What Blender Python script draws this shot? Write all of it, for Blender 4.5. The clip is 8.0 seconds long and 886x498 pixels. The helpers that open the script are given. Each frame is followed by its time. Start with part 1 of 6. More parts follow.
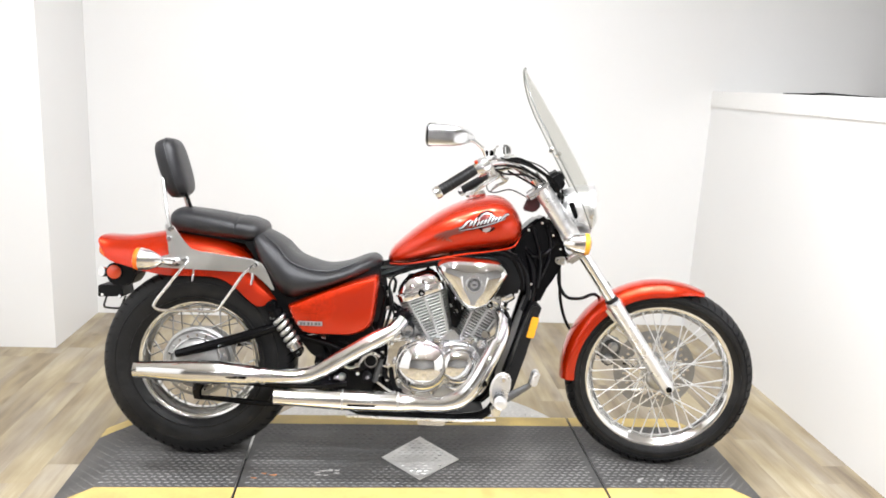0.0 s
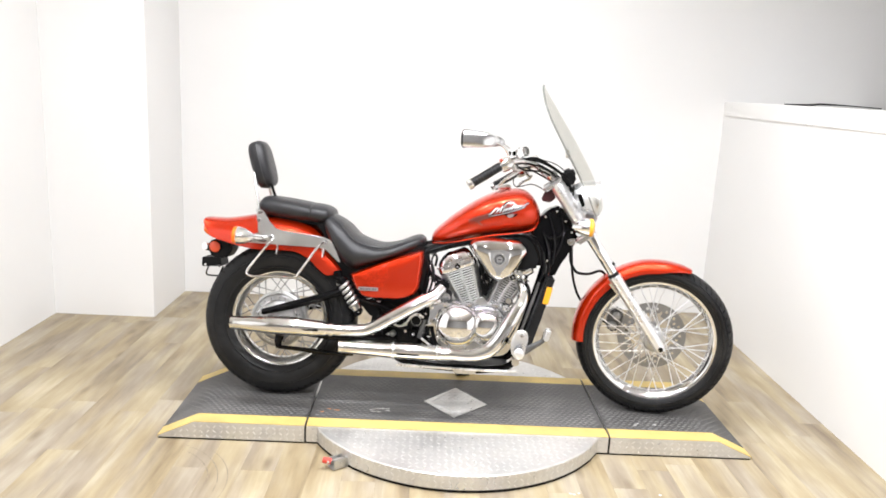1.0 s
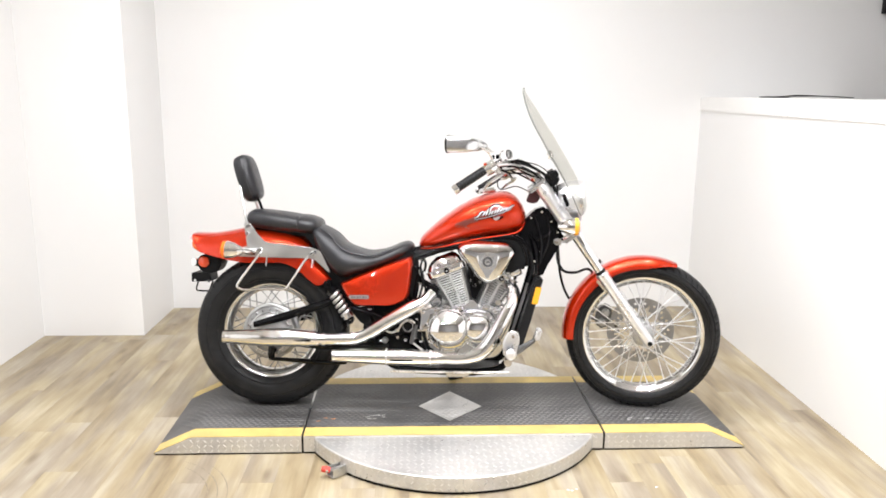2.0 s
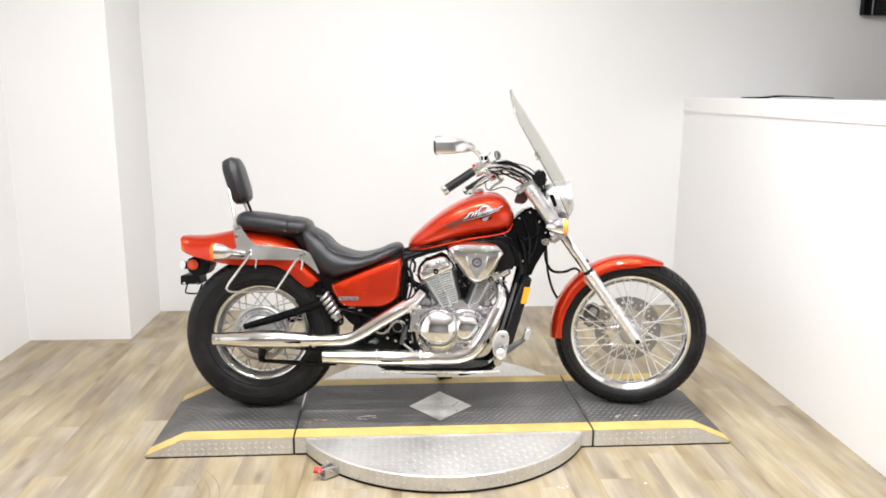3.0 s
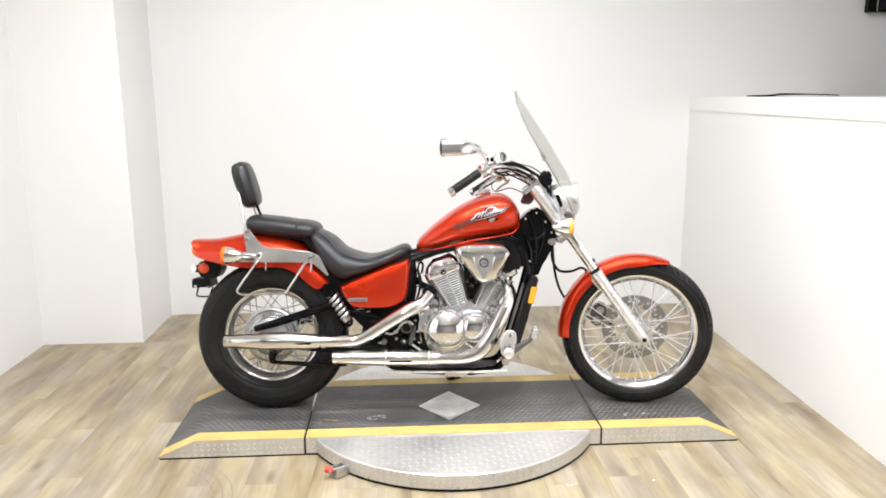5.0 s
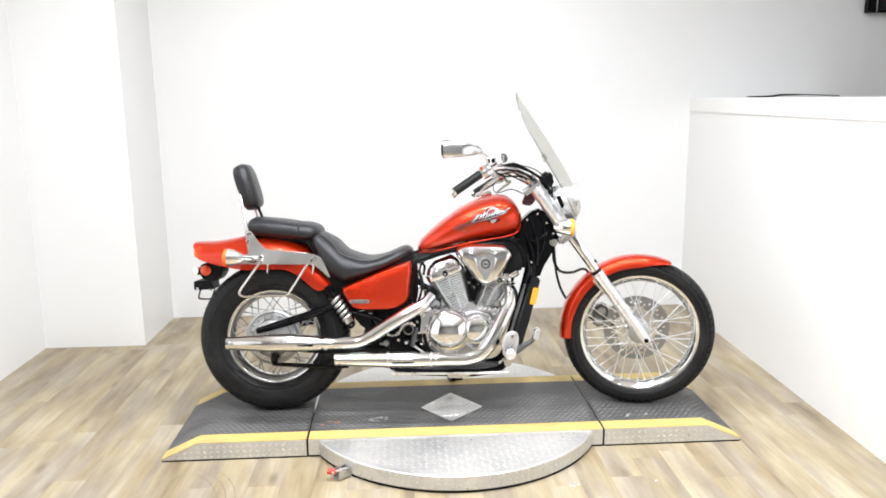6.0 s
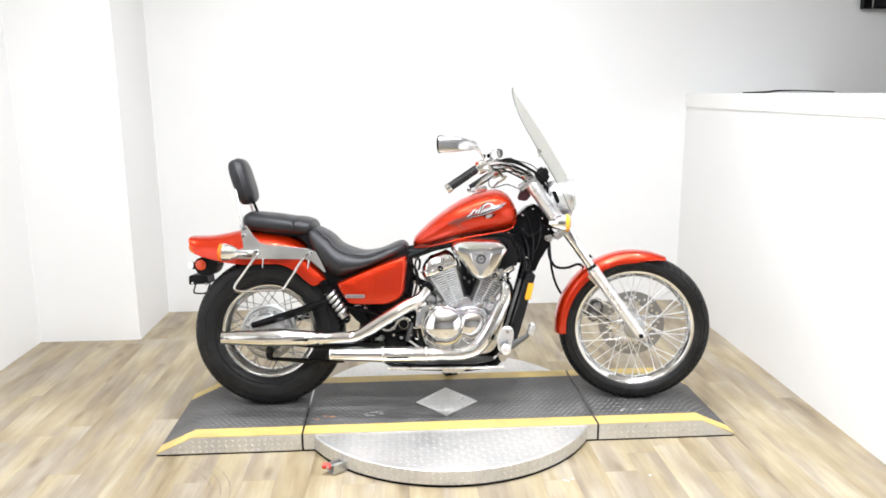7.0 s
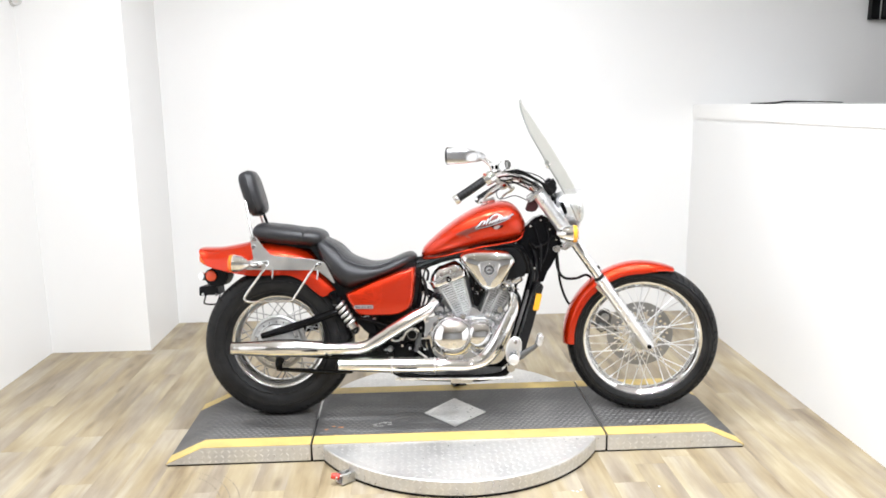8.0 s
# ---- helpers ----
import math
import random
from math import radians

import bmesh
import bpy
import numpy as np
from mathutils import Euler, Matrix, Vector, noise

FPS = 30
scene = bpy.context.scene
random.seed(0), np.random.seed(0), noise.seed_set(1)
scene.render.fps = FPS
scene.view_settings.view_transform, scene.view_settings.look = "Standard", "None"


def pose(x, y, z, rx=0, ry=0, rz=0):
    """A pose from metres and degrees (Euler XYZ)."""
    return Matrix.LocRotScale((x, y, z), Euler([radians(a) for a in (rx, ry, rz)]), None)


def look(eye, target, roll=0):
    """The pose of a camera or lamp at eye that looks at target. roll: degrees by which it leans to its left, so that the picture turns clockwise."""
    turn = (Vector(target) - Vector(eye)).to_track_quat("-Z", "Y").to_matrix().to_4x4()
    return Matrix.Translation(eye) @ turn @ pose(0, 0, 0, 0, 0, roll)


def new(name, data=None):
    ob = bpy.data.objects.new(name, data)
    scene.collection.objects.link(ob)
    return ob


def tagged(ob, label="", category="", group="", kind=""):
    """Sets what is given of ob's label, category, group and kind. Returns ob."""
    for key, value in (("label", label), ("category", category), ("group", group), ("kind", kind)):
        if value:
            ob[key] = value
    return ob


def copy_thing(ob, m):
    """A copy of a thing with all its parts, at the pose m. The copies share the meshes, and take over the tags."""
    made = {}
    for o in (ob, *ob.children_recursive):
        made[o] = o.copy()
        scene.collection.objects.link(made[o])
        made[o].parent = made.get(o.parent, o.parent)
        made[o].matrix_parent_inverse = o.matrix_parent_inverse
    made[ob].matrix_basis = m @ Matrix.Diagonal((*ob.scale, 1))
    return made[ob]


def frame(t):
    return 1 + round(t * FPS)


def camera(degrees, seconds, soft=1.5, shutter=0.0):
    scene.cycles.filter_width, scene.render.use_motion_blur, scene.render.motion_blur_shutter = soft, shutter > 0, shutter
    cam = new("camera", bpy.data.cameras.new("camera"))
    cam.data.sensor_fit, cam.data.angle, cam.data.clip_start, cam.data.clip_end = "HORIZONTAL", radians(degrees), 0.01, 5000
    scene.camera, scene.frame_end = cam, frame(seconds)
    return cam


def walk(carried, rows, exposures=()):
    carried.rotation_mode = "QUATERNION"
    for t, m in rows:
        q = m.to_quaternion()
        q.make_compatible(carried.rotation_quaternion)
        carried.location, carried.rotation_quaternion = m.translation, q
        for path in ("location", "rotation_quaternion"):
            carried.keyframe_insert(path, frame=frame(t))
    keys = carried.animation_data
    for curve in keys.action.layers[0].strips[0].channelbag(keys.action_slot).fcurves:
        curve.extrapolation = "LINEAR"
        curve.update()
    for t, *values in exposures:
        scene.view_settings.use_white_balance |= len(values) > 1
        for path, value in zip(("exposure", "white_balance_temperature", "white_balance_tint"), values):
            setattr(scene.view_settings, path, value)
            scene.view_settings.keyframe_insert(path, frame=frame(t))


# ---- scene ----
cam = camera(61.0, 8.0, soft=1.75)
PATH = [
    (0, (-0.197, -2.487, 1.406), (-0.011, -0.544, 0.969), 3.0),
    (0.2, (-0.202, -2.641, 1.416), (-0.011, -0.7, 0.974), 2.0),
    (0.5, (-0.216, -2.842, 1.444), (-0.086, -0.891, 1.023), 1.6),
    (0.7, (-0.184, -2.955, 1.457), (-0.105, -0.994, 1.072), 1.4),
    (1, (-0.177, -3.107, 1.441), (-0.123, -1.153, 1.015), 2.9),
    (1.2, (-0.149, -3.135, 1.454), (-0.077, -1.178, 1.044), 2.0),
    (1.5, (-0.188, -3.151, 1.459), (-0.114, -1.191, 1.066), 1.4),
    (1.7, (-0.191, -3.137, 1.445), (-0.112, -1.182, 1.033), 1.0),
    (2.8, (-0.21, -3.146, 1.45), (-0.085, -1.191, 1.044), 0.2),
    (3, (-0.218, -3.156, 1.449), (-0.08, -1.203, 1.041), 0.4),
    (3.5, (-0.22, -3.175, 1.453), (-0.087, -1.22, 1.052), 0.0),
    (4, (-0.222, -3.189, 1.449), (-0.085, -1.234, 1.049), 0.0),
    (4.5, (-0.212, -3.187, 1.454), (-0.089, -1.233, 1.048), -0.1),
    (6, (-0.218, -3.193, 1.447), (-0.105, -1.236, 1.051), -0.6),
    (6.5, (-0.217, -3.19, 1.446), (-0.099, -1.235, 1.039), -0.6),
    (7, (-0.215, -3.194, 1.449), (-0.092, -1.241, 1.039), -0.4),
    (7.5, (-0.216, -3.2, 1.451), (-0.1, -1.243, 1.056), -0.5),
    (8, (-0.215, -3.211, 1.452), (-0.114, -1.251, 1.071), -0.6),
]
EXPOSURES = [(0, -0.05, 6550, 11), (1.0, 0.0, 6600, 12), (1.7, 0.0, 6650, 12.5), (2.8, -0.15, 6650, 12.0), (4.0, -0.20, 6650, 11.5), (4.7, -0.18, 6650, 11.5), (5.8, -0.03, 6400, 10.5), (8, 0.0, 6400, 10.5)]
walk(cam, [(t, look(eye, target, roll)) for t, eye, target, roll in PATH], EXPOSURES)

# ---- light: ceiling lamps in a white room ----
world = bpy.data.worlds.new("world")
scene.world = world
world.use_nodes = True
world.node_tree.nodes["Background"].inputs[0].default_value = (1.0, 0.95, 0.9, 1)
world.node_tree.nodes["Background"].inputs[1].default_value = 0.05
CEILING = 3.0
# Row at y -5.2 is unseen, added to brighten the chrome's reflections.
LAMP_PLACES = [(x, y) for y in (-2.6, -1.5, -0.3) for x in (-1.05, -0.35, 0.35, 1.05)] + [(x, -5.2) for x in (-2.1, -0.7, 0.7, 2.1)]
for x, y in LAMP_PLACES:
    lamp = bpy.data.lights.new("ceiling_lamp_light", "AREA")
    lamp.shape, lamp.size, lamp.energy, lamp.color = "DISK", 0.08, 22.0 if y > -3 else 20.0, (0.94, 0.975, 1.02)
    new("ceiling_lamp_light", lamp).matrix_world = look((x, y, CEILING - 0.07), (x, y + 0.001, 0))


# ---- mesh helpers ----
def thing(name, m, label, category, group="", kind=""):
    ob = new(name)
    ob.empty_display_size = 0.1
    ob.matrix_world = m
    return tagged(ob, label, category, group, kind)


def mesh_of(name, bm, material, sharp=38):
    bmesh.ops.remove_doubles(bm, verts=bm.verts, dist=1e-6)
    bmesh.ops.recalc_face_normals(bm, faces=bm.faces)
    me = bpy.data.meshes.new(name)
    bm.to_mesh(me)
    bm.free()
    me.polygons.foreach_set("use_smooth", [True] * len(me.polygons))
    me.set_sharp_from_angle(angle=radians(sharp))
    me.materials.append(material)
    return me


def part(name, bm, material, parent=None, label="", sharp=38):
    ob = new(name, mesh_of(name, bm, material, sharp))
    ob.parent = parent
    return tagged(ob, label)


def structure(name, bm, material, label="", category=""):
    return tagged(part(name, bm, material, None, label), category=category, kind="structure")


def spline(pts, n=6, closed=False):
    """Points of a smooth curve through pts."""
    p = [Vector(q) for q in pts]
    if len(p) < 3:
        return p
    out, count = [], len(p) if closed else len(p) - 1
    for i in range(count):
        if closed:
            a, b, c, d = p[i - 1], p[i], p[(i + 1) % len(p)], p[(i + 2) % len(p)]
        else:
            a, b, c, d = p[max(i - 1, 0)], p[i], p[i + 1], p[min(i + 2, len(p) - 1)]
        for k in range(n):
            t = k / n
            out.append(0.5 * (2 * b + (c - a) * t + (2 * a - 5 * b + 4 * c - d) * t * t + (3 * b - a - 3 * c + d) * t ** 3))
    return out if closed else out + [p[-1]]


def loft(bm, rings, caps=True, ring_closed=True, path_closed=False):
    vs = [[bm.verts.new(q) for q in ring] for ring in rings]
    m = len(vs[0])
    for i in range(len(vs) if path_closed else len(vs) - 1):
        a, b = vs[i], vs[(i + 1) % len(vs)]
        for j in range(m if ring_closed else m - 1):
            bm.faces.new((a[j], a[(j + 1) % m], b[(j + 1) % m], b[j]))
    if caps and ring_closed and not path_closed:
        bm.faces.new(vs[0][::-1])
        bm.faces.new(vs[-1])
    return bm


def tube(bm, pts, r, seg=12, n=6, caps=True, closed=False):
    """A round bar through pts; r: one radius, or one for each point."""
    path = spline(pts, n, closed)
    if hasattr(r, "__len__"):
        steps = np.linspace(0, len(pts) - 1, len(path))
        radii = [float(q) for q in np.interp(steps, range(len(pts)), r)]
    else:
        radii = [r] * len(path)
    rings, side = [], None
    for i, q in enumerate(path):
        if closed:
            d = path[(i + 1) % len(path)] - path[i - 1]
        else:
            d = path[min(i + 1, len(path) - 1)] - path[max(i - 1, 0)]
        d.normalize()
        if side is None:
            side = d.orthogonal().normalized()
        side = (side - d * side.dot(d)).normalized()
        up = d.cross(side)
        rings.append([q + radii[i] * (math.cos(a) * side + math.sin(a) * up) for a in (2 * math.pi * k / seg for k in range(seg))])
    return loft(bm, rings, caps, True, closed)


def lathe(bm, prof, c, d=(0, 1, 0), seg=40, ring=False):
    """A turned body: prof holds (radius, way along the axis d from c). ring: the profile closes on itself."""
    d = Vector(d).normalized()
    s = d.orthogonal().normalized()
    u, c = d.cross(s), Vector(c)
    rings = [[c + d * o + max(r, 1e-5) * (math.cos(a) * s + math.sin(a) * u) for a in (2 * math.pi * k / seg for k in range(seg))] for r, o in prof]
    return loft(bm, rings, not ring, True, ring)


def slab(bm, outline, y0, y1, bevel=0.002, segments=2):
    """A plate: outline in (x, z), from y0 to y1, with rounded edges."""
    a = [bm.verts.new((x, y0, z)) for x, z in outline]
    b = [bm.verts.new((x, y1, z)) for x, z in outline]
    faces = [bm.faces.new(a), bm.faces.new(b[::-1])]
    m = len(a)
    faces += [bm.faces.new((a[j], b[j], b[(j + 1) % m], a[(j + 1) % m])) for j in range(m)]
    if bevel:
        edges = list({e for f in faces for e in f.edges})
        bmesh.ops.bevel(bm, geom=edges, offset=bevel, segments=segments, affect="EDGES", clamp_overlap=True)
    return bm


def box(bm, lo, hi, bevel=0.002, m=None, segments=2):
    lo, hi = Vector(lo), Vector(hi)
    verts = bmesh.ops.create_cube(bm, size=1)["verts"]
    for v in verts:
        v.co = (lo + hi) / 2 + Vector(v.co[i] * (hi - lo)[i] for i in range(3))
        if m:
            v.co = m @ v.co
    if bevel:
        edges = list({e for v in verts for e in v.link_edges})
        bmesh.ops.bevel(bm, geom=edges, offset=bevel, segments=segments, affect="EDGES", clamp_overlap=True)
    return bm


def pillow(bm, outline, y0, y1, edge=0.25, steps=6, power=0.5, n=5):
    """A domed cover: a smooth outline in (x, z) at y0, which swells to a flatter face at y1."""
    pts = spline([(x, 0, z) for x, z in outline], n, True)
    c = sum(pts, Vector()) / len(pts)
    rings = [[Vector((p.x, y0, p.z)) for p in pts]]
    for k in range(steps + 1):
        t = k / steps
        s = 1 - edge * (1 - math.cos(t * math.pi / 2))
        y = y0 + (y1 - y0) * (0.35 + 0.65 * math.sin(t * math.pi / 2) ** (2 * power))
        rings.append([Vector((c.x + (p.x - c.x) * s, y, c.z + (p.z - c.z) * s)) for p in pts])
    for s in (0.6, 0.3):
        q = 1 - edge
        rings.append([Vector((c.x + (p.x - c.x) * s * q, y1 + (y1 - y0) * 0.1 * (1 - s), c.z + (p.z - c.z) * s * q)) for p in pts])
    return loft(bm, rings)


def body(bm, stations, n=5, seg=28, flat=2.4):
    """A body lofted along x: stations of (x, z low, z high, half width); flat: how square its cross-section is."""
    path = spline([(s[0], s[1], s[2]) for s in stations], n)
    wide = spline([(s[3], 0, 0) for s in stations], n)
    rings = []
    for p, w in zip(path, wide):
        x, lo, hi, hw = p[0], p[1], p[2], max(w[0], 0.004)
        ring = []
        for k in range(seg):
            a = 2 * math.pi * k / seg
            ca, sa = math.cos(a), math.sin(a)
            ring.append((x, math.copysign(abs(ca) ** (2 / flat), ca) * hw, (lo + hi) / 2 + math.copysign(abs(sa) ** (2 / flat), sa) * max(hi - lo, 0.006) / 2))
        rings.append(ring)
    return loft(bm, rings)


# ---- materials ----
def material(name, colour, rough=0.5, metal=0.0, vary=0.08, scale=6.0, fine=90.0, bump=0.0, coat=0.0, coat_rough=0.03, rough_vary=0.06, stretch=(1, 1, 1), per_piece=0.0,
             spec=0.5, stain=0.0, stain_colour=(0.1, 0.09, 0.08), stain_scale=3.0, transmission=0.0):
    m = bpy.data.materials.new(name)
    m.use_nodes = True
    nt = m.node_tree
    n, link = nt.nodes, nt.links.new
    b = n["Principled BSDF"]
    co, mp = n.new("ShaderNodeTexCoord"), n.new("ShaderNodeMapping")
    mp.inputs["Scale"].default_value = stretch
    link(co.outputs["Object"], mp.inputs["Vector"])
    vec = mp.outputs["Vector"]
    info = n.new("ShaderNodeObjectInfo")
    if per_piece:
        add, mul = n.new("ShaderNodeVectorMath"), n.new("ShaderNodeMath")
        mul.operation, mul.inputs[1].default_value = "MULTIPLY", 37.0
        link(info.outputs["Random"], mul.inputs[0])
        link(vec, add.inputs[0])
        link(mul.outputs[0], add.inputs[1])
        vec = add.outputs[0]
    big, small = n.new("ShaderNodeTexNoise"), n.new("ShaderNodeTexNoise")
    for node, s, d in ((big, scale, 4), (small, fine, 3)):
        node.inputs["Scale"].default_value, node.inputs["Detail"].default_value = s, d
        link(vec, node.inputs["Vector"])
    ramp = n.new("ShaderNodeMapRange")
    ramp.inputs["From Min"].default_value, ramp.inputs["From Max"].default_value = 0.3, 0.7
    ramp.inputs["To Min"].default_value, ramp.inputs["To Max"].default_value = 1 - vary, 1 + vary
    both = n.new("ShaderNodeMath")
    both.operation = "MULTIPLY_ADD"
    both.inputs[1].default_value = 0.35
    link(small.outputs["Fac"], both.inputs[0])
    link(big.outputs["Fac"], both.inputs[2])
    off = n.new("ShaderNodeMath")
    off.operation, off.inputs[1].default_value = "SUBTRACT", 0.175
    link(both.outputs[0], off.inputs[0])
    link(off.outputs[0], ramp.inputs["Value"])
    value = ramp.outputs["Result"]
    if per_piece:
        pr, pm = n.new("ShaderNodeMapRange"), n.new("ShaderNodeMath")
        pr.inputs["To Min"].default_value, pr.inputs["To Max"].default_value = 1 - per_piece, 1 + per_piece
        link(info.outputs["Random"], pr.inputs["Value"])
        pm.operation = "MULTIPLY"
        link(value, pm.inputs[0])
        link(pr.outputs["Result"], pm.inputs[1])
        value = pm.outputs[0]
    tint = n.new("ShaderNodeVectorMath")
    tint.operation = "SCALE"
    tint.inputs[0].default_value = colour
    link(value, tint.inputs["Scale"])
    shade = tint.outputs[0]
    if stain:
        sn, sr, mix = n.new("ShaderNodeTexNoise"), n.new("ShaderNodeMapRange"), n.new("ShaderNodeMix")
        sn.inputs["Scale"].default_value, sn.inputs["Detail"].default_value, sn.inputs["Roughness"].default_value = stain_scale, 7, 0.65
        link(vec, sn.inputs["Vector"])
        sr.inputs["From Min"].default_value, sr.inputs["From Max"].default_value, sr.inputs["To Max"].default_value = 0.5, 0.72, stain
        link(sn.outputs["Fac"], sr.inputs["Value"])
        mix.data_type = "RGBA"
        link(sr.outputs["Result"], mix.inputs["Factor"])
        link(shade, mix.inputs[6])
        mix.inputs[7].default_value = (*stain_colour, 1)
        shade = mix.outputs[2]
    link(shade, b.inputs["Base Color"])
    rr = n.new("ShaderNodeMapRange")
    rr.inputs["From Min"].default_value, rr.inputs["From Max"].default_value = 0.3, 0.7
    rr.inputs["To Min"].default_value, rr.inputs["To Max"].default_value = max(rough - rough_vary, 0.02), rough + rough_vary
    link(off.outputs[0], rr.inputs["Value"])
    link(rr.outputs["Result"], b.inputs["Roughness"])
    b.inputs["Metallic"].default_value = metal
    b.inputs["Coat Weight"].default_value, b.inputs["Coat Roughness"].default_value = coat, coat_rough
    b.inputs["Specular IOR Level"].default_value = spec
    b.inputs["Transmission Weight"].default_value = transmission
    if bump:
        bp = n.new("ShaderNodeBump")
        bp.inputs["Strength"].default_value, bp.inputs["Distance"].default_value = bump, 0.002
        link(small.outputs["Fac"], bp.inputs["Height"])
        link(bp.outputs["Normal"], b.inputs["Normal"])
    return m


WALL = material("wall_paint", (0.80, 0.795, 0.785), 0.42, vary=0.015, scale=1.2, fine=160, bump=0.05)
LAMINATE = material("white_laminate", (0.82, 0.81, 0.79), 0.3, vary=0.015, scale=2)
SHOP = material("unseen_wall_grey", (0.50, 0.495, 0.49), 0.6, vary=0.05, scale=2)
CEIL = material("ceiling_paint", (0.75, 0.74, 0.72), 0.8, vary=0.03, scale=3)


def plank_material():
    """Rustic oak planks: golden and greyish streaks, mixed by long grain and by plank, with knots."""
    m = bpy.data.materials.new("oak_plank")
    m.use_nodes = True
    n, link = m.node_tree.nodes, m.node_tree.links.new
    b = n["Principled BSDF"]
    co, info = n.new("ShaderNodeTexCoord"), n.new("ShaderNodeObjectInfo")
    shift, add = n.new("ShaderNodeMath"), n.new("ShaderNodeVectorMath")
    shift.operation, shift.inputs[1].default_value = "MULTIPLY", 53.0
    link(info.outputs["Random"], shift.inputs[0])
    link(co.outputs["Object"], add.inputs[0])
    link(shift.outputs[0], add.inputs[1])

    def grain(stretch, scale, detail, rough):
        mp, t = n.new("ShaderNodeMapping"), n.new("ShaderNodeTexNoise")
        mp.inputs["Scale"].default_value = stretch
        t.inputs["Scale"].default_value, t.inputs["Detail"].default_value, t.inputs["Roughness"].default_value = scale, detail, rough
        link(add.outputs[0], mp.inputs["Vector"])
        link(mp.outputs[0], t.inputs["Vector"])
        return t.outputs["Fac"]

    broad, streak, fine = grain((4.0, 0.95, 1), 2.3, 4, 0.50), grain((15, 0.9, 1), 3.4, 5, 0.60), grain((60, 2.5, 1), 9.0, 3, 0.5)
    tone = grain((5, 0.8, 1), 1.7, 3, 0.5)

    def ramp_of(value, low, high, stops):
        scaled, ramp = n.new("ShaderNodeMapRange"), n.new("ShaderNodeValToRGB")
        scaled.inputs["From Min"].default_value, scaled.inputs["From Max"].default_value = low, high
        link(value, scaled.inputs["Value"])
        link(scaled.outputs["Result"], ramp.inputs["Fac"])
        while len(ramp.color_ramp.elements) < len(stops):
            ramp.color_ramp.elements.new(0.5)
        for e, (q, c) in zip(ramp.color_ramp.elements, stops):
            e.position, e.color = q, (*c, 1)
        return ramp.outputs["Color"]

    mixed, piece = n.new("ShaderNodeMath"), n.new("ShaderNodeMath")
    mixed.operation, mixed.inputs[1].default_value = "MULTIPLY_ADD", 0.48
    link(streak, mixed.inputs[0])
    link(broad, mixed.inputs[2])
    piece.operation, piece.inputs[1].default_value = "MULTIPLY_ADD", 0.08
    link(info.outputs["Random"], piece.inputs[0])
    link(mixed.outputs[0], piece.inputs[2])
    value = piece.outputs[0]
    grey = ramp_of(value, 0.44, 1.04, ((0.0, (0.135, 0.104, 0.070)), (0.34, (0.238, 0.192, 0.137)), (0.68, (0.318, 0.268, 0.200)), (1.0, (0.410, 0.360, 0.282))))
    gold = ramp_of(value, 0.44, 1.04, ((0.0, (0.165, 0.118, 0.064)), (0.34, (0.290, 0.226, 0.132)), (0.68, (0.372, 0.306, 0.192)), (1.0, (0.470, 0.405, 0.280))))
    share, wood = n.new("ShaderNodeMapRange"), n.new("ShaderNodeMix")
    share.inputs["From Min"].default_value, share.inputs["From Max"].default_value = 0.40, 0.60
    link(tone, share.inputs["Value"])
    wood.data_type = "RGBA"
    link(share.outputs["Result"], wood.inputs["Factor"])
    link(grey, wood.inputs[6])
    link(gold, wood.inputs[7])
    # sparse dark knots
    mp, cells, near, knot = n.new("ShaderNodeMapping"), n.new("ShaderNodeTexVoronoi"), n.new("ShaderNodeMapRange"), n.new("ShaderNodeMix")
    mp.inputs["Scale"].default_value = (5.5, 1.9, 0.0)
    link(add.outputs[0], mp.inputs["Vector"])
    cells.inputs["Scale"].default_value = 1.0
    link(mp.outputs[0], cells.inputs["Vector"])
    near.inputs["From Min"].default_value, near.inputs["From Max"].default_value = 0.03, 0.13
    near.inputs["To Min"].default_value, near.inputs["To Max"].default_value = 0.6, 0.0
    link(cells.outputs["Distance"], near.inputs["Value"])
    knot.data_type = "RGBA"
    link(near.outputs["Result"], knot.inputs["Factor"])
    link(wood.outputs[2], knot.inputs[6])
    knot.inputs[7].default_value = (0.13, 0.095, 0.06, 1)
    link(knot.outputs[2], b.inputs["Base Color"])
    rr = n.new("ShaderNodeMapRange")
    rr.inputs["To Min"].default_value, rr.inputs["To Max"].default_value = 0.36, 0.58
    link(streak, rr.inputs["Value"])
    link(rr.outputs["Result"], b.inputs["Roughness"])
    bp = n.new("ShaderNodeBump")
    bp.inputs["Strength"].default_value, bp.inputs["Distance"].default_value = 0.12, 0.002
    link(fine, bp.inputs["Height"])
    link(bp.outputs["Normal"], b.inputs["Normal"])
    return m


PLANK = plank_material()
SUBFLOOR = material("joint_dark", (0.22, 0.18, 0.13), 0.8)
WORN = material("worn_tread", (0.135, 0.131, 0.125), 0.40, vary=0.5, scale=5, fine=60)
DECK = material("deck_coating", (0.056, 0.054, 0.053), 0.46, vary=0.25, scale=5, fine=60, bump=0.15, stain=0.62, stain_colour=(0.13, 0.124, 0.117), stain_scale=4)
YELLOW = material("yellow_paint", (0.60, 0.440, 0.145), 0.5, vary=0.14, scale=9, fine=120, bump=0.1, stain=0.5, stain_colour=(0.42, 0.30, 0.11), stain_scale=11)
TREAD = material("tread_steel", (0.65, 0.64, 0.62), 0.40, metal=0.70, vary=0.14, scale=6, fine=50, stain=0.30, stain_colour=(0.44, 0.40, 0.35), stain_scale=6)
